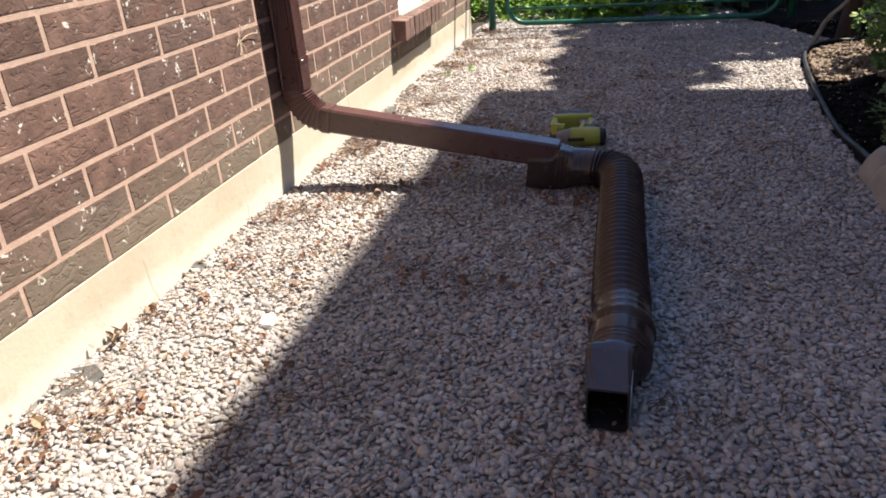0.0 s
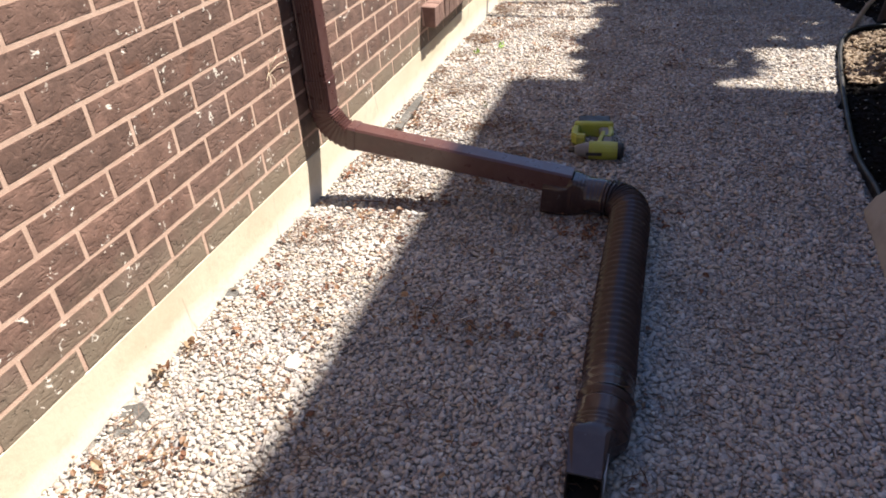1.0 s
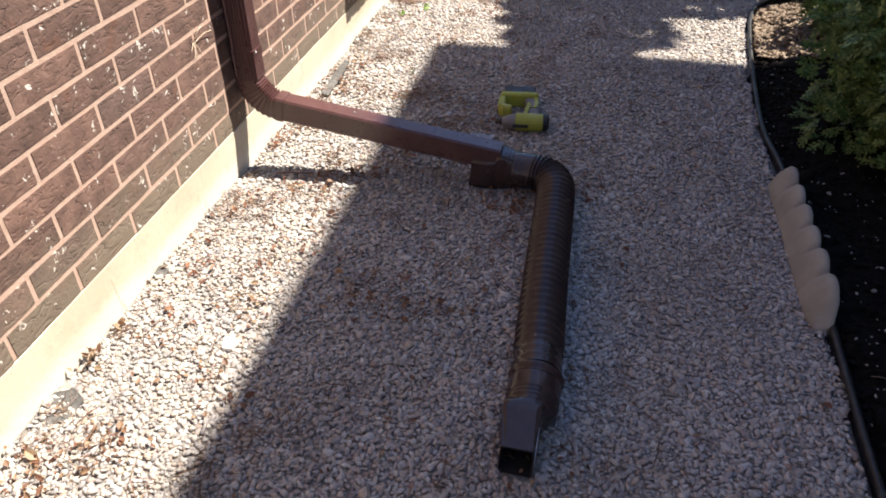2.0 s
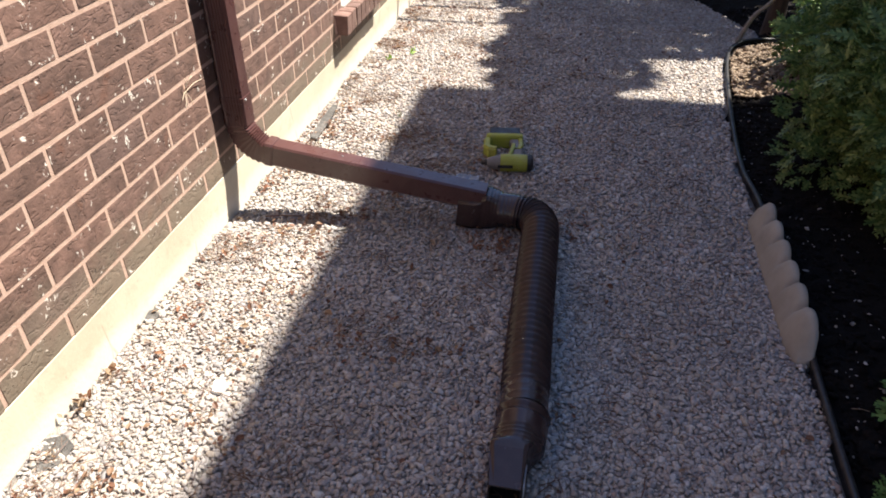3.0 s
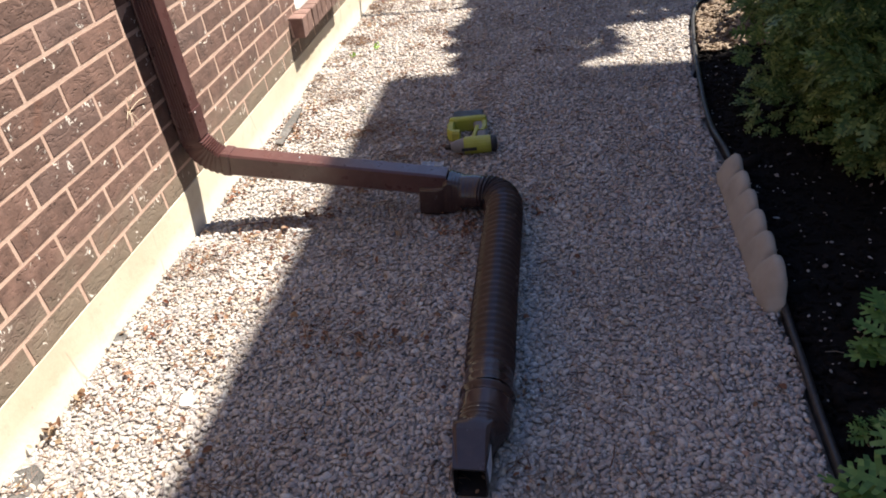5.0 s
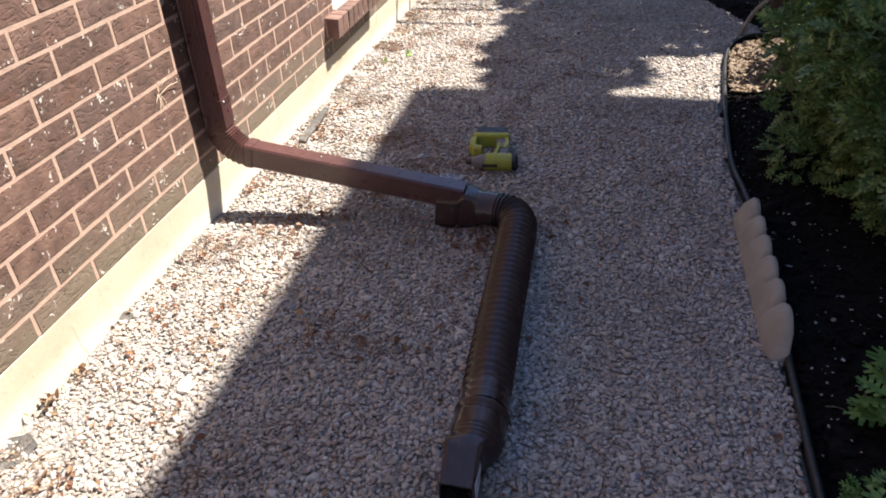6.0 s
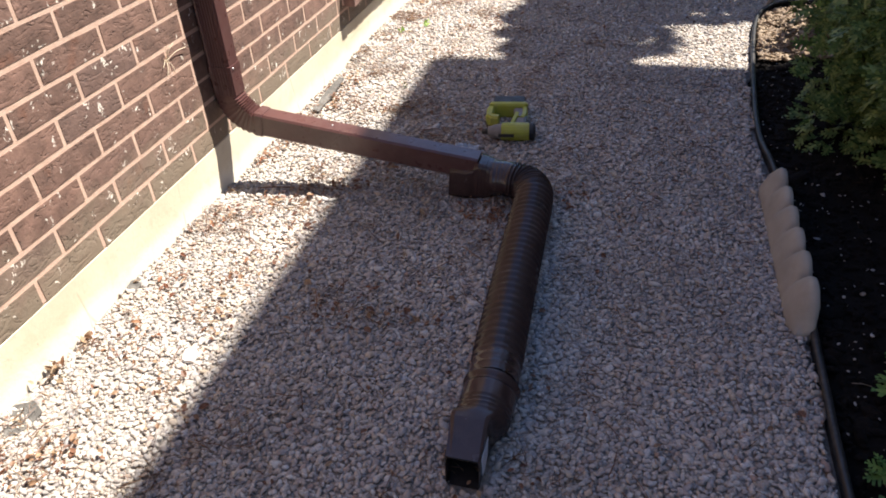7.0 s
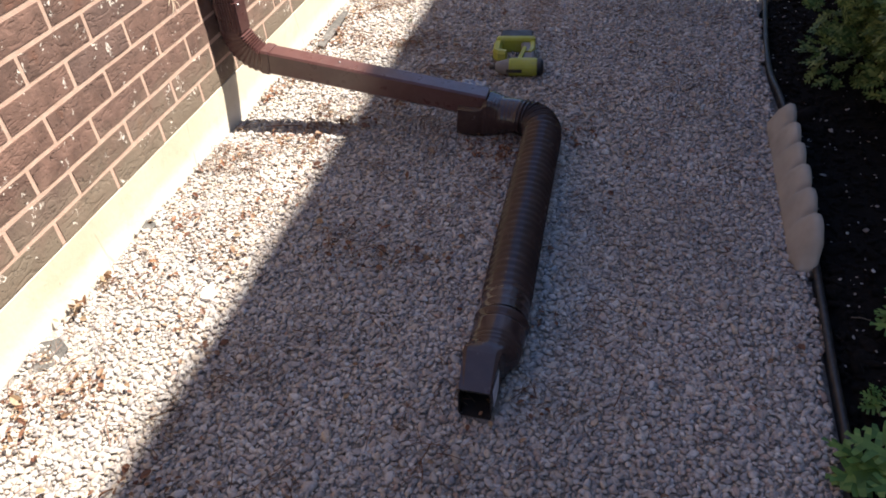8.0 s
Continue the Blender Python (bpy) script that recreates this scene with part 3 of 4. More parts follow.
    rings[-1] = [v - d * (v - lip).dot(up) * 0.18 for v in rings[-1]]
    inner = [blend(q0 + d * s + side * off, side, up, 0.0318, 0.0340, 0, r) for s, off in ((0.224, 0.0095), (0.14, 0.014))]
    inner[0] = [v - d * (v - lip).dot(up) * 0.18 for v in inner[0]]
    mouth = part("outlet", skin(rings, caps=(False, False)), VINYL)
    for poly in mouth.data.polygons:
        poly.use_smooth = poly.index < N * 23
    lining = part("lining", skin(rings[-1:] + inner, caps=(False, True)), INSIDE, label="outlet lining darkened for the shade in its hollow")
    # torn pale sticker on the outlet's side
    sgn = 1 if (q0 + side).x > q0.x else -1
    c = q0 + d * 0.178 + side * (0.0117 + 0.0366 * sgn)
    bm = bmesh.new()
    quad = [c + d * a + up * b + side * ((0.0008 - 0.0005 * a) * sgn) for a, b in ((-0.026, 0.030), (0.030, 0.034), (0.031, -0.018), (0.012, -0.022), (-0.012, -0.012))]
    vs = [bm.verts.new(v) for v in quad]
    back = [bm.verts.new(v + side * (0.0008 * sgn)) for v in quad]
    bm.faces.new(vs)
    bm.faces.new(back[::-1])
    for i in range(5):
        bm.faces.new((vs[i], back[i], back[(i + 1) % 5], vs[(i + 1) % 5]))
    tag = part("sticker", bm, LABEL, label="torn pale blue sticker")
    under(t, sleeve, body, mouth)
    sub(mouth, lining, tag)


flexible_pipe()


# ---- the bed's edging ----
def edging_tube():
    t = thing("lawn_edging", (1.75, 3.0, 0.0), "black plastic lawn edging with a round top bead", "lawn edging")
    route = smooth_path([(1.735, 1.2, 0.006), (1.736, 1.7, 0.012), (1.736, 2.05, 0.018), (1.74, 2.2, 0.018), (1.747, 2.42, 0.016), (1.765, 2.8, 0.012), (1.750, 3.2, 0.015), (1.731, 3.45, 0.014),
                         (1.752, 3.85, 0.013), (1.795, 4.35, 0.016), (1.835, 4.66, 0.02), (1.885, 4.84, 0.024), (1.97, 4.93, 0.03), (2.10, 4.95, 0.034), (2.30, 4.93, 0.02)], 0.02)
    bead = part("bead", tube(route, 0.0092, 10), BLACK_PLASTIC, smooth=True)
    rings = [[p + s * 0.002 - u * 0.008, p - s * 0.002 - u * 0.008, p - s * 0.002 - u * 0.09, p + s * 0.002 - u * 0.09] for p, s, u in frames(route)]
    web = part("web", skin(rings), BLACK_PLASTIC)
    under(t, bead, web)


edging_tube()


def edging_block():
    """Six lobes along the top edge of a leaning slab, as one casting."""
    t = thing("edging_block", (1.72, 2.75, 0.0), "tan cast concrete edging block with six scallops beside dark mulch", "edging block")
    n, pitch, y0, steps = 6, 0.108, 2.425, 18
    rings = []
    for k in range(n):
        for i in range(steps):
            f = (i + 0.02) / steps
            bulge = max(0.0, 1 - abs(2 * f - 1) ** 2.3) ** 0.5
            rings.append((y0 + pitch * (k + f), bulge))
    rings = [(y0 - 0.034, 0.0), (y0 - 0.030, 0.0), (y0 - 0.020, 0.3), (y0 - 0.008, 0.6), (y0 + 0.004, 0.8)] + rings[2:] + [(y0 + pitch * n, 0.0)]
    out = []
    for y, b in rings:
        end = min(1.0, (y - y0 + 0.045) / 0.055, (y0 + pitch * n + 0.05 - y) / 0.055)
        top = (0.058 + 0.044 * b) * (0.25 + 0.75 * end)
        g = 0.020 * b
        x0 = 1.690 + 0.020 * (1 - end) + 0.001 * (1 - b)
        wide = 0.6 + 0.4 * end
        section = ((0, -0.03), (0.003, 0.012), (0.013, 0.036 * end), (0.025, 0.058 * end + 0.009 * b), (0.037, top * 0.90), (0.049, top), (0.055 + 0.3 * g, top * 0.96),
                   (0.058 + 0.4 * g, top * 0.75), (0.058, -0.03))
        out.append([Vector((x0 + dx * wide, y, z)) for dx, z in section])
    under(t, part("casting", skin(out), EDGE_CAST, smooth=True))


edging_block()


# ---- the basement window and its sill ----
def basement_window():
    t = thing("window_1", (-0.05, 4.36, 0.34), "white framed basement window set in brick", "window", kind="structure")
    y0, y1, z0, z1 = HOLE
    parts = []
    for a, b, c, d in ((y0, y0 + 0.05, z0, z1), (y1 - 0.05, y1, z0, z1), (y0 + 0.05, y1 - 0.05, z0, z0 + 0.05), (y0 + 0.05, y1 - 0.05, z1 - 0.05, z1)):
        parts.append(part("window_frame", box(-0.09, -0.03, a, b, c, d, 0.004), WHITE))
    parts.append(part("pane", box(-0.066, -0.060, y0 + 0.05, y1 - 0.05, z0 + 0.05, z1 - 0.05), GLASS))
    parts.append(part("blind", box(-0.28, -0.27, y0, y1, z0, z1), BLIND))
    parts.append(part("window_sill", box(-0.09, 0.012, y0 + 0.002, y1 - 0.002, z0 - 0.002, z0 + 0.014, 0.003), BLIND))
    under(t, *parts)


basement_window()


def brick_sill():
    t = thing("brick_sill", (0.03, 4.36, 0.25), "projecting sill of upright brown bricks below the window", "window sill", kind="structure")
    n = 9
    w = (SILL_Y1 - SILL_Y0) / n
    mort = part("mortar", box(-0.05, 0.060, SILL_Y0 + 0.004, SILL_Y1 - 0.004, 0.252, 0.328), MORTAR)
    bricks = []
    shape = mesh_of("brick", box(-0.055, 0.055, -w / 2 + 0.004, w / 2 - 0.004, -0.045, 0.045, 0.003), SILL_BRICK)
    for k in range(n):
        ob = new("brick", shape)
        ob.location = (0.009 + random.uniform(-0.002, 0.002), SILL_Y0 + w * (k + 0.5), 0.293)
        ob.rotation_euler = (random.gauss(0, 0.012), 0.05, random.gauss(0, 0.01))
        bricks.append(ob)
    under(t, mort, *bricks)


brick_sill()


# ---- plants ----
def leaf_cloud(centres, radii, count, size, shape, seed, droop=0.0):
    """Many small leaves round a set of clump centres, as arrays."""
    rng = np.random.RandomState(seed)
    pick = rng.randint(0, len(centres), count)
    d = rng.normal(size=(count, 3))
    d /= np.linalg.norm(d, axis=1)[:, None]
    rad = rng.uniform(0.35, 1.0, count) ** 0.6
    pos = np.array(centres)[pick] + d * (np.array(radii)[pick] * rad)[:, None]
    yaw = np.arctan2(d[:, 1], d[:, 0]) - math.pi / 2 + rng.normal(0, 0.7, count)
    tilt = np.arcsin(np.clip(d[:, 2], -1, 1)) * 0.7 + rng.normal(0, 0.5, count) - droop
    turns = turn_arrays(yaw, tilt, rng.normal(0, 0.6, count))
    s = size * rng.uniform(0.6, 1.4, count)
    v, f = shape
    return scatter([v], f, pos, turns, np.stack([s, s, s], -1))


def frond_shape():
    """A deeply lobed flat leaf along y: a narrow blade with rounded, toothed side lobes."""
    v, f = [], []

    def quad(*pts):
        b = len(v)
        v.extend(pts)
        f.append((b, b + 1, b + 2, b + 3))

    for y0, y1, w0, w1 in ((0.0, 0.35, 0.02, 0.08), (0.35, 0.75, 0.08, 0.09), (0.75, 1.05, 0.09, 0.03)):
        quad((-w0, y0, 0.0), (w0, y0, 0.0), (w1, y1, 0.02), (-w1, y1, 0.02))
    for k, (y, w) in enumerate(((0.16, 0.26), (0.40, 0.36), (0.64, 0.32), (0.84, 0.20))):
        for g in (-1, 1):
            z = 0.05 * ((k + (g > 0)) % 2)
            quad((g * 0.04, y - 0.04, 0.0), (g * w * 0.6, y + 0.03, z * 0.6), (g * w * 0.5, y + 0.17, z * 0.6), (g * 0.04, y + 0.12, 0.01))
            quad((g * w * 0.6, y + 0.03, z * 0.6), (g * w, y + 0.10, z), (g * w * 0.92, y + 0.20, z), (g * w * 0.5, y + 0.17, z * 0.6))
    quad((-0.03, 1.05, 0.02), (0.03, 1.05, 0.02), (0.06, 1.14, 0.02), (-0.05, 1.17, 0.0))
    return np.array(v), np.array(f)


def oval_shape():
    v = [(0, 0, 0), (0.28, 0.35, 0.06), (0.22, 0.75, 0.04), (0, 1.0, -0.04), (-0.22, 0.75, 0.04), (-0.28, 0.35, 0.06)]
    return np.array(v, float), np.array([(0, 1, 2, 3), (0, 3, 4, 5)])


def bush():
    t = thing("cedar_bush", (2.47, 3.5, 0.0), "dense dark green cedar-like shrub in the mulch bed", "shrub")
    rng = random.Random(4)
    centres, radii = [], []
    for k in range(140):
        a, h = rng.uniform(0, 6.28), rng.uniform(0.12, 1.05)
        wide = 0.60 * math.sqrt(max(0.05, 1 - ((h - 0.52) / 0.80) ** 2))
        rr = wide * rng.uniform(0.5 if h < 0.75 else 0.0, 1.0)
        centres.append((2.455 + rr * math.cos(a), 3.44 + 1.25 * rr * math.sin(a), h))
        radii.append(rng.uniform(0.07, 0.17))
    v, f = leaf_cloud(centres, radii, 19000, 0.056, frond_shape(), 3)
    crown = new("crown", flat_mesh("crown", v, f, BUSH_LEAF))
    parts = [crown]
    bm = bmesh.new()
    for k in range(40):
        c = Vector(centres[k])
        foot = Vector((2.47 + 0.08 * math.cos(k), 3.5 + 0.2 * math.sin(k), 0.0))
        tube([foot, foot.lerp(c, 0.5) + Vector((0, 0, 0.08)), c], lambda i: (0.014, 0.009, 0.004)[i], 6, (0.3, 0.5, 0.1), bm)
    parts.append(part("stems", bm, BARK))
    under(t, *parts)


bush()


def weed(x, y, h, seed, count=10, name="weed"):
    t = thing(name, (x, y, 0.0), "small bright green lobed weed growing from dark mulch", "weed", "weeds in the bed")
    rng = random.Random(seed)
    bm = bmesh.new()
    v, f = frond_shape()
    V, F = [], []
    for k in range(count):
        a = rng.uniform(0, 6.28)
        reach = rng.uniform(0.3, 1.0) * h
        tip = Vector((math.cos(a) * reach * 0.7, math.sin(a) * reach * 0.7, h * rng.uniform(0.4, 1.0)))
        tube([Vector((0, 0, -0.02)), tip * 0.5 + Vector((0, 0, 0.012)), tip], lambda i: (0.0022, 0.0018, 0.001)[i], 5, (0.2, 0.9, 0.1), bm)
        for j in range(2):
            m = (Matrix.Translation(tip * (1 - 0.22 * j)) @ Euler((rng.uniform(-0.5, 0.4), rng.uniform(-0.4, 0.4), a - 1.57 + (j - 1) * 0.8)).to_matrix().to_4x4()
                 @ Matrix.Diagonal((1.25, 1.0, 1.0, 1.0)) @ Matrix.Scale(h * rng.uniform(0.50, 0.80), 4))
            b = len(V) * 1
            F += [tuple(i + b for i in q) for q in f.tolist()]
            V += [tuple(m @ Vector(p)) for p in v.tolist()]
    s = part("stems", bm, WEED_LEAF, t)
    lf = new("leaves", flat_mesh("leaves", np.array(V), np.array(F), WEED_LEAF))
    lf.parent = t


def low_shrub():
    t = thing("low_shrub", (2.25, 4.42, 0.0), "small yellow-green shrub catching sun at the bed's end", "shrub")
    rng = random.Random(14)
    centres = [(2.30 + rng.uniform(-0.22, 0.40), 4.40 + rng.uniform(-0.22, 0.24), rng.uniform(0.06, 0.58)) for k in range(70)]
    v, f = leaf_cloud(centres, [rng.uniform(0.04, 0.10) for c in centres], 5200, 0.031, oval_shape(), 15)
    under(t, new("crown", flat_mesh("crown", v, f, SHRUB_LEAF)))


low_shrub()
weed(1.84, 1.83, 0.13, 1, 14)
weed(1.95, 2.22, 0.11, 2, 9)
weed(1.83, 1.99, 0.05, 3, 5)
weed(2.02, 1.72, 0.10, 5, 9)


# ---- the far end: gate, posts, trees, greenery ----
def gate():
    t = thing("garden_gate", (1.05, 5.86, 0.0), "green tubular metal garden gate with wire infill", "gate")
    x0, x1, y, z0, z1, r = 0.21, 1.90, 5.86, 0.026, 1.05, 0.13
    pts = []
    for cx, cz, a0 in ((x0 + r, z0 + r, 180), (x1 - r, z0 + r, 270), (x1 - r, z1 - r, 0), (x0 + r, z1 - r, 90)):
        for i in range(8):
            a = radians(a0 + 90 * i / 7)
            pts.append(Vector((cx + r * math.cos(a), y, cz + r * math.sin(a))))
    rings = []
    n = len(pts)
    for i in range(n + 1):
        d = (pts[(i + 1) % n] - pts[(i - 1) % n]).normalized()
        s = Vector((0, 1, 0))
        u = s.cross(d)
        rings.append([pts[i % n] + 0.0165 * (math.cos(a) * s + math.sin(a) * u) for a in (2 * math.pi * k / 10 for k in range(10))])
    fr = part("frame", skin(rings, caps=(False, False)), GATE_GREEN, smooth=True)
    parts = [fr]
    for z in (0.12, 0.42, 0.74):
        parts.append(part("rail", tube([(x0, y, z), (x1, y, z)], 0.008, 8), GATE_GREEN, smooth=True))
    for k in range(12):
        x = x0 + (x1 - x0) * (k + 0.5) / 12
        parts.append(part("wire", tube([(x, y + 0.01, z0), (x, y + 0.01, z1)], 0.002, 5, (0, 1, 0)), GATE_GREEN))
    under(t, *parts)
    for x in (0.11, 1.97):
        p = thing("gate_post", (x, 5.84, 0.0), "green round metal gate post set in gravel", "gate post", "gate posts")
        part("post", tube([(0, 0, -0.2), (0, 0, 1.15)], 0.024, 12, (0, 1, 0)), GATE_GREEN, p, smooth=True)
        bm = bmesh.new()
        bmesh.ops.create_uvsphere(bm, u_segments=12, v_segments=6, radius=0.027, matrix=pose(0, 0, 1.15))
        part("cap", bm, GATE_GREEN, p, smooth=True)


gate()


def overhead_cables():
    for y, z in ((6.02, 2.40), (6.60, 2.42)):
        t = thing("cable", (2.0, y, z), "thin dark cable strung overhead between the houses", "cable", "overhead cables")
        pts = [(x, y, z - 0.05 * math.sin(math.pi * (x + 0.1) / 4.9)) for x in np.linspace(-0.1, 4.8, 15)]
        under(t, part("line", tube(pts, 0.016, 8), BLACK_PLASTIC))


overhead_cables()


def green_plants():
    t = thing("leafy_plants", (0.8, 6.9, 0.0), "sunlit bright green leafy plants behind the gate", "plants", kind="stuff")
    rng = random.Random(8)
    centres, radii = [], []
    for k in range(110):
        y = rng.uniform(6.16, 7.5)
        centres.append((rng.uniform(-1.2, 1.45), y, rng.uniform(0.0, 0.12 + 0.45 * min(1.0, y - 6.1))))
        radii.append(rng.uniform(0.08, 0.17))
    v, f = leaf_cloud(centres, radii, 11000, 0.062, oval_shape(), 9)
    under(t, new("leaves", flat_mesh("leaves", v, f, BRIGHT_LEAF)))


green_plants()


def tree(name, label, foot, height, lean, clumps, leaves, size, material, seed, spread, thick):
    t = thing(name, foot, label, "tree")
    rng = random.Random(seed)
    bm = bmesh.new()
    F = Vector((0, 0, -0.1))
    top = Vector((lean[0], lean[1], height))
    mid = top * 0.5 + Vector((0.1 * rng.uniform(-1, 1), 0.1 * rng.uniform(-1, 1), 0))
    rise = Vector((0.02, 0.03, height * 0.3))
    route = smooth_path([F, rise * 0.5 + Vector((0.015, 0, 0)), rise, mid + Vector((0, 0, height * 0.12)), top], 0.1)
    n = len(route)
    tube(route, lambda i: thick * (1.25 - 0.95 * i / n) + (thick * 0.5 * max(0, 1 - i / 3)), 12, (0.1, 0.9, 0.1), bm)
    centres, radii = [], []
    for k in range(clumps):
        a, q = rng.uniform(0, 6.28), math.sqrt(rng.uniform(0.0, 1.0))
        c = Vector((top.x + spread[0] * q * math.cos(a), top.y + spread[1] * q * math.sin(a), height + spread[2] * rng.uniform(-0.6, 1.0) * (1 - 0.5 * q * q)))
        centres.append(tuple(c))
        radii.append(rng.uniform(0.16, 0.34) * spread[2])
        if k % 3 == 0:
            start = Vector(route[rng.randint(n // 2, n - 1)])
            tube([start, start.lerp(c, 0.5) + Vector((0, 0, 0.15)), c], lambda i: thick * (0.3, 0.2, 0.07)[i], 6, (0.2, 0.3, 0.9), bm)
    tr = part("trunk", bm, BARK, smooth=True)
    v, f = leaf_cloud(centres, radii, leaves, size, oval_shape(), seed + 1)
    cr = new("crown", flat_mesh("crown", v, f, material))
    tr.parent = t
    cr.parent = t


tree("shade_tree", "broadleaf tree beyond the gate throwing dappled shade", (4.3, 7.6, 0.0), 4.6, (-1.24, -1.05), 46, 5600, 0.11, TREE_LEAF, 21, (0.22, 0.90, 0.56), 0.12)
tree("garden_tree", "small tree with dark brown trunk at the bed's end", (2.12, 5.14, 0.0), 2.6, (0.56, 1.56), 34, 4200, 0.10, TREE_LEAF, 31, (0.85, 0.86, 0.6), 0.038)
# added out of view, only to keep sun off the hedge
tree("back_tree", "unseen leafy tree behind the gate, added to shade the hedge", (5.0, 9.2, 0.0), 3.4, (-0.4, -0.4), 36, 3600, 0.14, TREE_LEAF, 41, (1.5, 1.1, 0.9), 0.11)


# ---- loose things on the gravel ----
def impact_driver():
    """Lies on its side: body along x with the nose to the left, handle going back, battery at the far end."""
    t = thing("impact_driver", (0.86, 3.43, 0.0), "lime green and grey cordless impact driver lying on gravel", "power tool")
    z = 0.036

    def lathe(xs, y, zz, sides=20):
        return skin([[Vector((x, y + r * math.cos(a), zz + r * math.sin(a))) for a in (2 * math.pi * k / sides for k in range(sides))] for x, r in xs])

    y = 3.304
    body = part("housing", lathe([(0.838, 0.029), (0.842, 0.032), (0.90, 0.033), (0.935, 0.032), (0.938, 0.030)], y, z), LIME, smooth=False)
    nose = part("nose", lathe([(0.790, 0.013), (0.795, 0.018), (0.815, 0.024), (0.836, 0.029), (0.839, 0.0305)], y, z), TOOL_GREY, label="grey metal nose cone", smooth=True)
    chuck = part("chuck", lathe([(0.768, 0.007), (0.770, 0.0095), (0.782, 0.0095), (0.784, 0.012), (0.793, 0.012)], y, z), TOOL_DARK, smooth=True)
    cap = part("end_cap", lathe([(0.9375, 0.031), (0.95, 0.030), (0.958, 0.024), (0.960, 0.012)], y, z), TOOL_DARK, label="black vented end cap")

    def bar(pts, w, h):
        rings = []
        for p, s, u in frames(pts):
            rings.append([p + w * c * s + h * d * u for c, d in ((-1, -0.6), (-0.6, -1), (0.6, -1), (1, -0.6), (1, 0.6), (0.6, 1), (-0.6, 1), (-1, 0.6))])
        return skin(rings)

    handle = part("handle", bar([(0.900, 3.321, 0.033), (0.905, 3.43, 0.032), (0.904, 3.411, 0.031), (0.890, 3.490, 0.031)], 0.020, 0.017), TOOL_GREY, label="grey rubber grip")
    stripe = part("grip_inlay", bar([(0.872, 3.328, 0.050), (0.888, 3.43, 0.052), (0.892, 3.396, 0.050)], 0.007, 0.004), LIME)
    trigger = part("trigger", bar([(0.868, 3.344, 0.033), (0.876, 3.364, 0.033), (0.880, 3.381, 0.032)], 0.008, 0.009), TOOL_DARK)
    guard = part("front_guard", bar([(0.796, 3.506, 0.032), (0.786, 3.471, 0.032), (0.786, 3.416, 0.032), (0.798, 3.402, 0.032), (0.822, 3.397, 0.032)], 0.014, 0.023), LIME)
    base = part("foot", box(0.780, 0.924, 3.482, 3.511, 0.004, 0.064, 0.010, segments=2), LIME)
    rear_guard = part("rear_guard", bar([(0.911, 3.492, 0.032), (0.915, 3.46, 0.032), (0.914, 3.425, 0.032), (0.906, 3.395, 0.032)], 0.010, 0.021), LIME)
    battery = part("battery", box(0.792, 0.912, 3.508, 3.568, 0.002, 0.060, 0.006, segments=2), TOOL_DARK, label="black battery pack")
    mark = part("badge", box(0.83, 0.885, 3.270, 3.271, 0.03, 0.042), TOOL_DARK)
    under(t, body, nose, handle, guard, rear_guard, base, battery)
    sub(body, cap, mark)
    sub(nose, chuck)
    sub(handle, stripe, trigger)
    t.rotation_euler.z = radians(6)


impact_driver()


def slab(name, label, category, outline, thick, at, turn, material):
    t = thing(name, at, label, category)
    bm = skin([[Vector((x, y, z)) for x, y in outline] for z in (-thick / 2, thick / 2)])
    bmesh.ops.bevel(bm, geom=list(bm.edges), offset=0.0015, segments=1, affect="EDGES")
    ob = part("body", bm, material, t)
    ob.rotation_euler = [radians(a) for a in turn]


slab("slate", "flat grey piece of slate lying at the foundation", "stone", [(-0.034, -0.040), (0.012, -0.052), (0.046, -0.018), (0.040, 0.030), (0.004, 0.052), (-0.034, 0.030)], 0.006,
     (0.040, 1.800, 0.0115), (2, 3, 0), SLATE)
slab("slate", "small dark slate chip leaning on the foundation", "stone", [(-0.012, -0.030), (0.014, -0.026), (0.018, 0.012), (0.002, 0.034), (-0.014, 0.016)], 0.008,
     (0.018, 2.275, 0.014), (0, 18, 8), SLATE)
slab("slate_strip", "long narrow grey stone strip lying beside the foundation", "stone", [(-0.014, -0.17), (0.016, -0.175), (0.020, 0.0), (0.012, 0.17), (-0.012, 0.175), (-0.018, 0.02)], 0.008,
     (0.066, 3.61, 0.012), (0, 6, 3), SLATE)
slab("white_stone", "angular white stone on the gravel", "stone", [(-0.019, -0.012), (0.003, -0.022), (0.021, -0.006), (0.016, 0.014), (-0.008, 0.020)], 0.013,
     (0.322, 2.052, 0.016), (10, -7, 30), WHITE)


def plastic_scrap():
    t = thing("plastic_scrap", (0.745, 3.20, 0.008), "crumpled pale blue plastic scrap on gravel behind the downspout", "scrap")
    bm = bmesh.new()
    n = 7
    g = [[bm.verts.new(((i / n - 0.5) * 0.085, (j / n - 0.5) * 0.038, 0.008 + 0.024 * noise.noise((i * 0.9, j * 1.1, 3.3)) + 0.014 * noise.noise((i * 2.1, j * 2.3, 9)))) for i in range(n + 1)] for j in range(n + 1)]
    for a, b in zip(g, g[1:]):
        for i in range(n):
            bm.faces.new((a[i], a[i + 1], b[i + 1], b[i]))
    ob = part("film", bm, SCRAP, t)
    m = ob.modifiers.new("thickness", "SOLIDIFY")
    m.thickness = 0.0012


plastic_scrap()


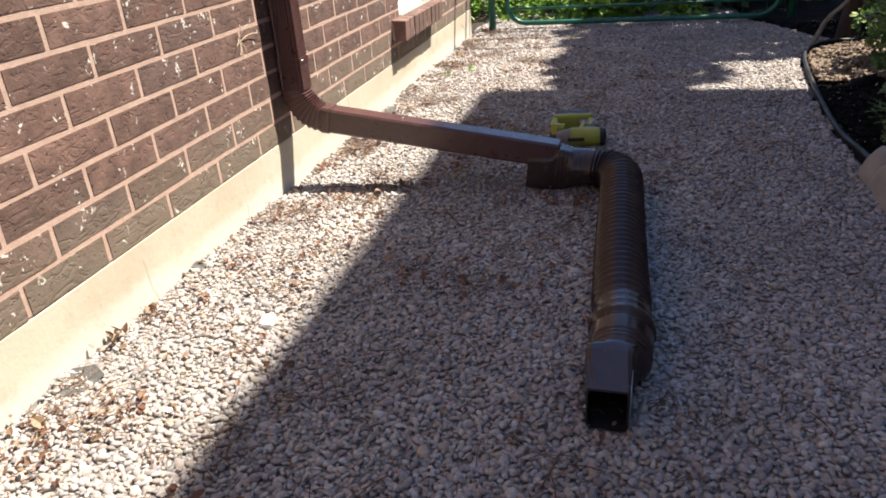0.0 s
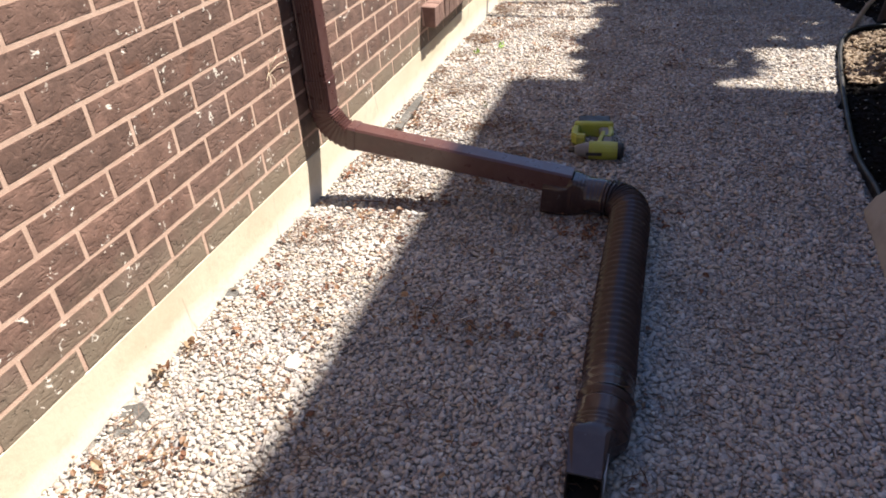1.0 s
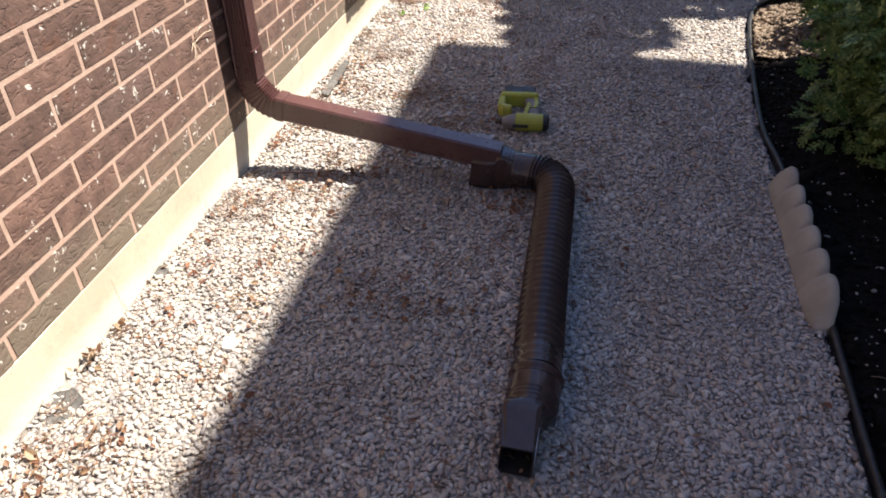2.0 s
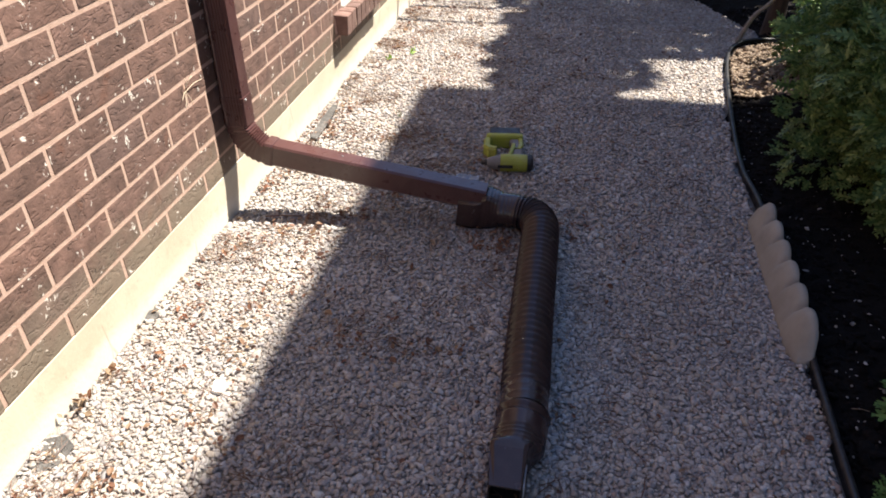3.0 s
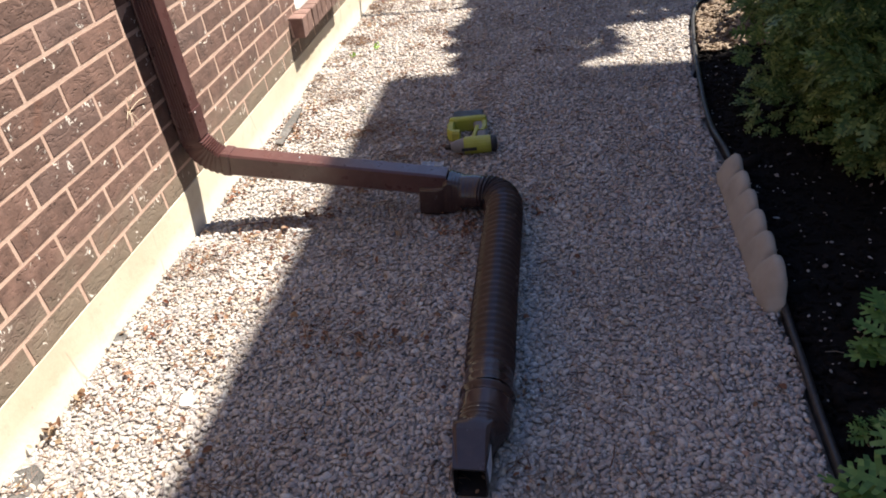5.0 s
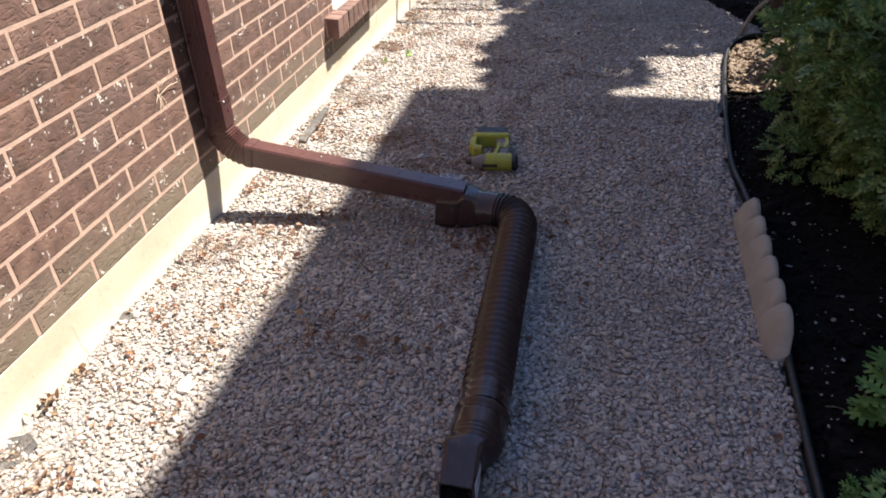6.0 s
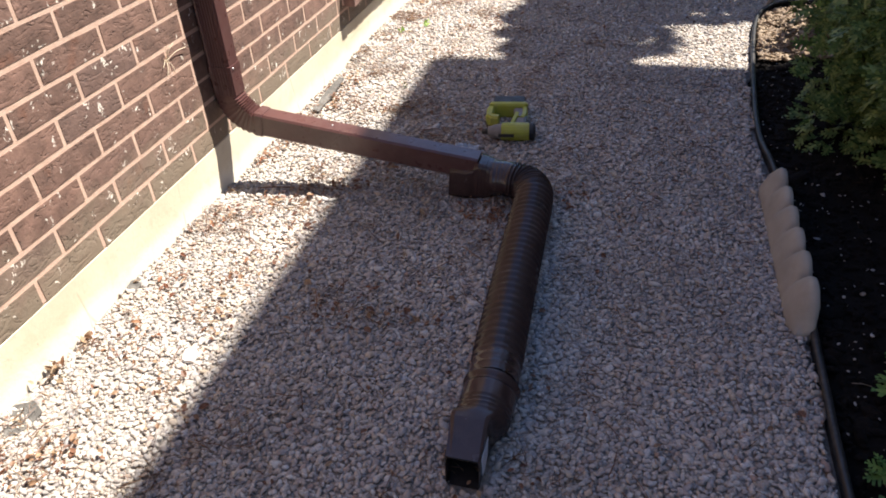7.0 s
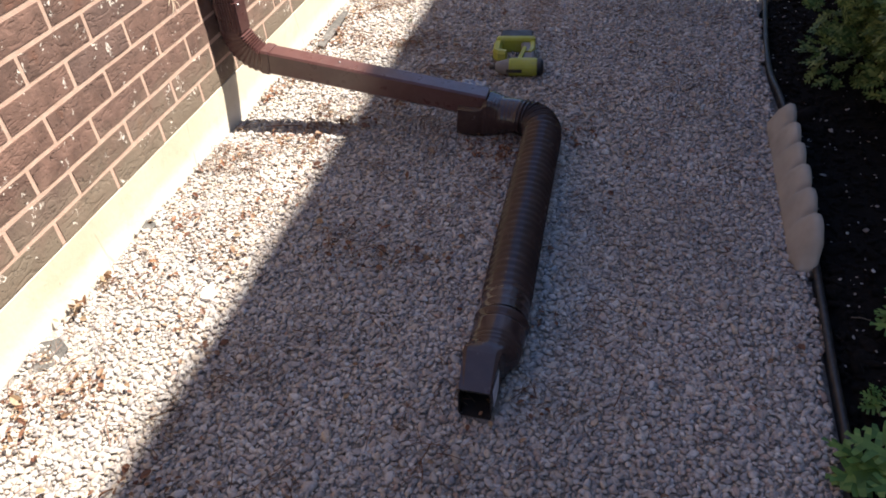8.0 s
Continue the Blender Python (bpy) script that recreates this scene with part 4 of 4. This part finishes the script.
def wall_sprig():
    t = thing("dry_sprig", (0.0, 2.71, 0.49), "dead straw-coloured sprig clinging to the brick wall", "dry plant")
    bm = bmesh.new()
    for pts in (((0, -0.005, -0.004), (0.006, 0.02, 0.006), (0.008, 0.05, 0.010), (0.010, 0.088, 0.006)), ((0, 0, 0.0), (0.012, -0.006, 0.022), (0.014, -0.010, 0.045)),
                ((0, -0.004, 0.0), (0.010, -0.020, 0.006), (0.012, -0.042, -0.012)), ((0, 0.004, -0.004), (0.010, 0.008, -0.024), (0.012, 0.006, -0.048)),
                ((0, 0, 0.004), (0.012, 0.014, 0.030), (0.016, 0.030, 0.040)), ((0, -0.002, -0.002), (0.008, -0.014, -0.020), (0.010, -0.030, -0.040))):
        tube(smooth_path(pts, 0.008), 0.0009, 5, (0.9, 0.2, 0.3), bm)
    part("stems", bm, STRAW, t, smooth=True)


wall_sprig()


def debris(name, label, category, count, seed, size, shape, material, spread):
    rng = np.random.RandomState(seed)
    pos = []
    while len(pos) < count:
        x, y = rng.uniform(*spread[0]), rng.uniform(*spread[1])
        near = math.exp(-x / spread[2])
        clump = noise.noise((x * 5, y * 5, seed)) + 0.5 * noise.noise((x * 13, y * 13, seed))
        if rng.uniform() < near * max(0.015, clump * 1.7 - 0.06):
            pos.append((x, y, gravel_height(x, y) + rng.uniform(0.009, 0.017)))
    n = len(pos)
    s = size * np.exp(rng.normal(0, 0.35, n))
    v, f = scatter([shape[0]], shape[1], np.array(pos), turn_arrays(rng.uniform(0, 6.28, n), rng.normal(0, 0.35, n), rng.normal(0, 0.35, n)), np.stack([s, s, s], -1))
    tagged(new(name, flat_mesh(name, v, f, material)), label, category, kind="stuff")


def curl_shape():
    v = []
    for i in range(5):
        y = i / 4
        w = 0.34 * math.sin(math.pi * (0.08 + 0.84 * y))
        v += [(-w, y, 0.10 * math.sin(3 * y) + 0.14), (0, y, 0.10 * math.sin(3 * y)), (w, y, 0.10 * math.sin(3 * y) + 0.10)]
    f = []
    for i in range(4):
        for j in range(2):
            f.append((3 * i + j, 3 * i + j + 1, 3 * i + j + 4, 3 * i + j + 3))
    return np.array(v), np.array(f)


def twig_shape():
    v, f = [], []
    for i, (x, y, z) in enumerate(((0, -0.5, 0.0), (0.03, 0.0, 0.05), (-0.02, 0.5, 0.02))):
        v += [(x - 0.018, y, z), (x, y, z + 0.03), (x + 0.018, y, z)]
    for i in range(2):
        for j in range(3):
            a, b = 3 * i + j, 3 * i + (j + 1) % 3
            f.append((a, b, b + 3, a + 3))
    return np.array(v), np.array(f)


def leaf_clumps():
    """Rusty leaf bits gathered in small heaps on the gravel."""
    rng = np.random.RandomState(41)
    pos = []
    for x, y, wide, n in ((0.13, 2.33, 0.07, 70), (0.17, 2.72, 0.08, 60), (0.14, 2.08, 0.07, 55), (0.33, 2.54, 0.10, 60), (0.62, 2.29, 0.09, 70), (0.10, 2.63, 0.05, 30), (0.22, 4.75, 0.12, 60),
                          (0.62, 4.62, 0.12, 110), (0.93, 2.79, 0.07, 130), (0.84, 2.80, 0.07, 100), (1.13, 2.93, 0.06, 70), (0.30, 5.0, 0.14, 60), (0.05, 3.40, 0.05, 45), (0.04, 3.05, 0.04, 35)):
        for k in range(round(n * 0.65)):
            a, b = x + rng.normal(0, wide * 0.55), y + rng.normal(0, wide * 0.8)
            if a > 0.012:
                pos.append((a, b, gravel_height(a, b) + rng.uniform(0.008, 0.016)))
    n = len(pos)
    s = 0.0115 * np.exp(rng.normal(0, 0.35, n))
    shape = curl_shape()
    v, f = scatter([shape[0]], shape[1], np.array(pos), turn_arrays(rng.uniform(0, 6.28, n), rng.normal(0, 0.4, n), rng.normal(0, 0.4, n)), np.stack([s * 0.7, s, s], -1))
    tagged(new("dry_leaves", flat_mesh("dry_leaves", v, f, RUST_LEAF)), "rusty brown dead leaves gathered in heaps on gravel", "dry leaves", kind="stuff")


leaf_clumps()
debris("dry_leaves", "curled rusty brown leaf bits scattered over gravel", "dry leaves", 2600, 5, 0.0112, curl_shape(), DRY_LEAF, ((0.015, 1.7), (1.4, 5.9), 0.6))
debris("twigs", "thin dry brown twigs and needles on gravel", "twigs", 5600, 9, 0.028, twig_shape(), DRY_LEAF, ((0.02, 1.7), (1.4, 5.9), 0.75))


def tuft(x, y, seed, label, material, h, count):
    t = thing("tuft", (x, y, gravel_height(x, y)), label, "plant", "small plants in the gravel")
    rng = random.Random(seed)
    v, f = oval_shape()
    V, F = [], []
    for k in range(count):
        m = Matrix.Translation((rng.gauss(0, h * 0.3), rng.gauss(0, h * 0.4), 0.004 + h * rng.uniform(0.0, 0.5))) @ Euler((rng.uniform(0.1, 1.3), rng.uniform(-0.5, 0.5), rng.uniform(0, 6.28))).to_matrix().to_4x4() @ Matrix.Scale(h * rng.uniform(0.5, 1.0), 4)
        b = len(V)
        F += [tuple(i + b for i in q) for q in f.tolist()]
        V += [tuple(m @ Vector(p)) for p in v.tolist()]
    lf = new("leaves", flat_mesh("leaves", np.array(V), np.array(F), material))
    lf.parent = t


tuft(0.020, 1.955, 1, "withered brown and green tuft against the foundation", DRY_LEAF, 0.030, 9)
tuft(0.022, 1.93, 2, "withered brown and green tuft against the foundation", LITTER, 0.032, 6)
tuft(0.030, 2.06, 3, "rusty dead leaves heaped against the foundation", DRY_LEAF, 0.026, 12)
tuft(0.238, 4.55, 4, "tiny bright green seedling in the gravel", BRIGHT_LEAF, 0.030, 7)
tuft(0.138, 4.43, 5, "tiny bright green seedling in the gravel", BRIGHT_LEAF, 0.025, 6)
tuft(0.36, 3.75, 6, "dull green moss tuft in the gravel", DULL_LEAF, 0.020, 7)


def bed_litter(name, label, count, seed, size, material, flat, lift=0.0, along=(1.2, 5.6), wide=0.8):
    rng = np.random.RandomState(seed)
    y = rng.uniform(*along, count)
    x = bead_x(y) + 0.02 + wide * rng.uniform(0, 1, count) ** 1.3
    z = np.array([bed_height(a, b) for a, b in zip(x, y)]) + size * 0.2 + lift
    s = size * np.exp(rng.normal(0, 0.4, count))
    shapes, faces = pebble_shapes(False, 8)
    v, f = scatter(shapes, faces, np.stack([x, y, z], -1), turn_arrays(rng.uniform(0, 6.28, count), rng.normal(0, 0.4, count), rng.normal(0, 0.4, count)),
                   np.stack([s * rng.uniform(0.8, 2.2, count), s, s * flat], -1))
    tagged(new(name, flat_mesh(name, v, f, material, True)), label, "mulch", kind="stuff")


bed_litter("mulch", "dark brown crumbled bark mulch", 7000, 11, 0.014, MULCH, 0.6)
bed_litter("wood_chips", "pale wood chips scattered over dark mulch", 850, 12, 0.0056, CHIP, 0.35, 0.009)
bed_litter("leaf_litter", "dry tan leaf litter over mulch at the bed's end", 4200, 13, 0.0125, LITTER, 0.3, 0.013, (4.15, 4.86), 0.45)


def bed_sticks():
    """Thin pale sticks lying on the mulch near the edging."""
    rng = np.random.RandomState(23)
    n = 26
    y = rng.uniform(1.45, 2.35, n)
    x = bead_x(y) + 0.03 + 0.42 * rng.uniform(0, 1, n) ** 1.2
    z = np.array([bed_height(a, b) for a, b in zip(x, y)]) + 0.010
    s = rng.uniform(0.022, 0.055, n)
    shape = twig_shape()
    v, f = scatter([shape[0]], shape[1], np.stack([x, y, z], -1), turn_arrays(rng.uniform(0, 6.28, n), rng.normal(0, 0.15, n), rng.normal(0, 0.3, n)), np.stack([s * 1.6, s, s * 1.6], -1))
    tagged(new("sticks", flat_mesh("sticks", v, f, LITTER)), "thin pale dry sticks on dark mulch", "sticks", kind="stuff")


bed_sticks()


def hedge():
    t = thing("dark_hedge", (2.4, 7.0, 0.0), "shaded dark hedge behind the gate", "hedge", kind="stuff")
    rng = random.Random(18)
    centres = [(x, rng.uniform(6.4 if x < 2.25 else 5.6, 7.4), rng.uniform(0.0, 1.2)) for x in (rng.uniform(1.15, 4.2) for k in range(100))]
    radii = [rng.uniform(0.14, 0.26) for k in centres]
    v, f = leaf_cloud(centres, radii, 6500, 0.09, oval_shape(), 19)
    under(t, new("leaves", flat_mesh("leaves", v, f, TREE_LEAF)))


hedge()


def bare_stem():
    t = thing("bare_stem", (1.93, 5.02, 0.0), "pale bare curved woody stem by the tree trunk", "stem")
    bm = tube(smooth_path([(1.93, 5.02, -0.02), (2.00, 5.06, 0.12), (2.10, 5.10, 0.22), (2.15, 5.14, 0.42), (2.14, 5.2, 0.7)], 0.03), lambda i: 0.013 - 0.0003 * i, 8, (0.3, 0.9, 0.1))
    under(t, part("stem", bm, GREY_WOOD, smooth=True))


bare_stem()

lay_bricks()
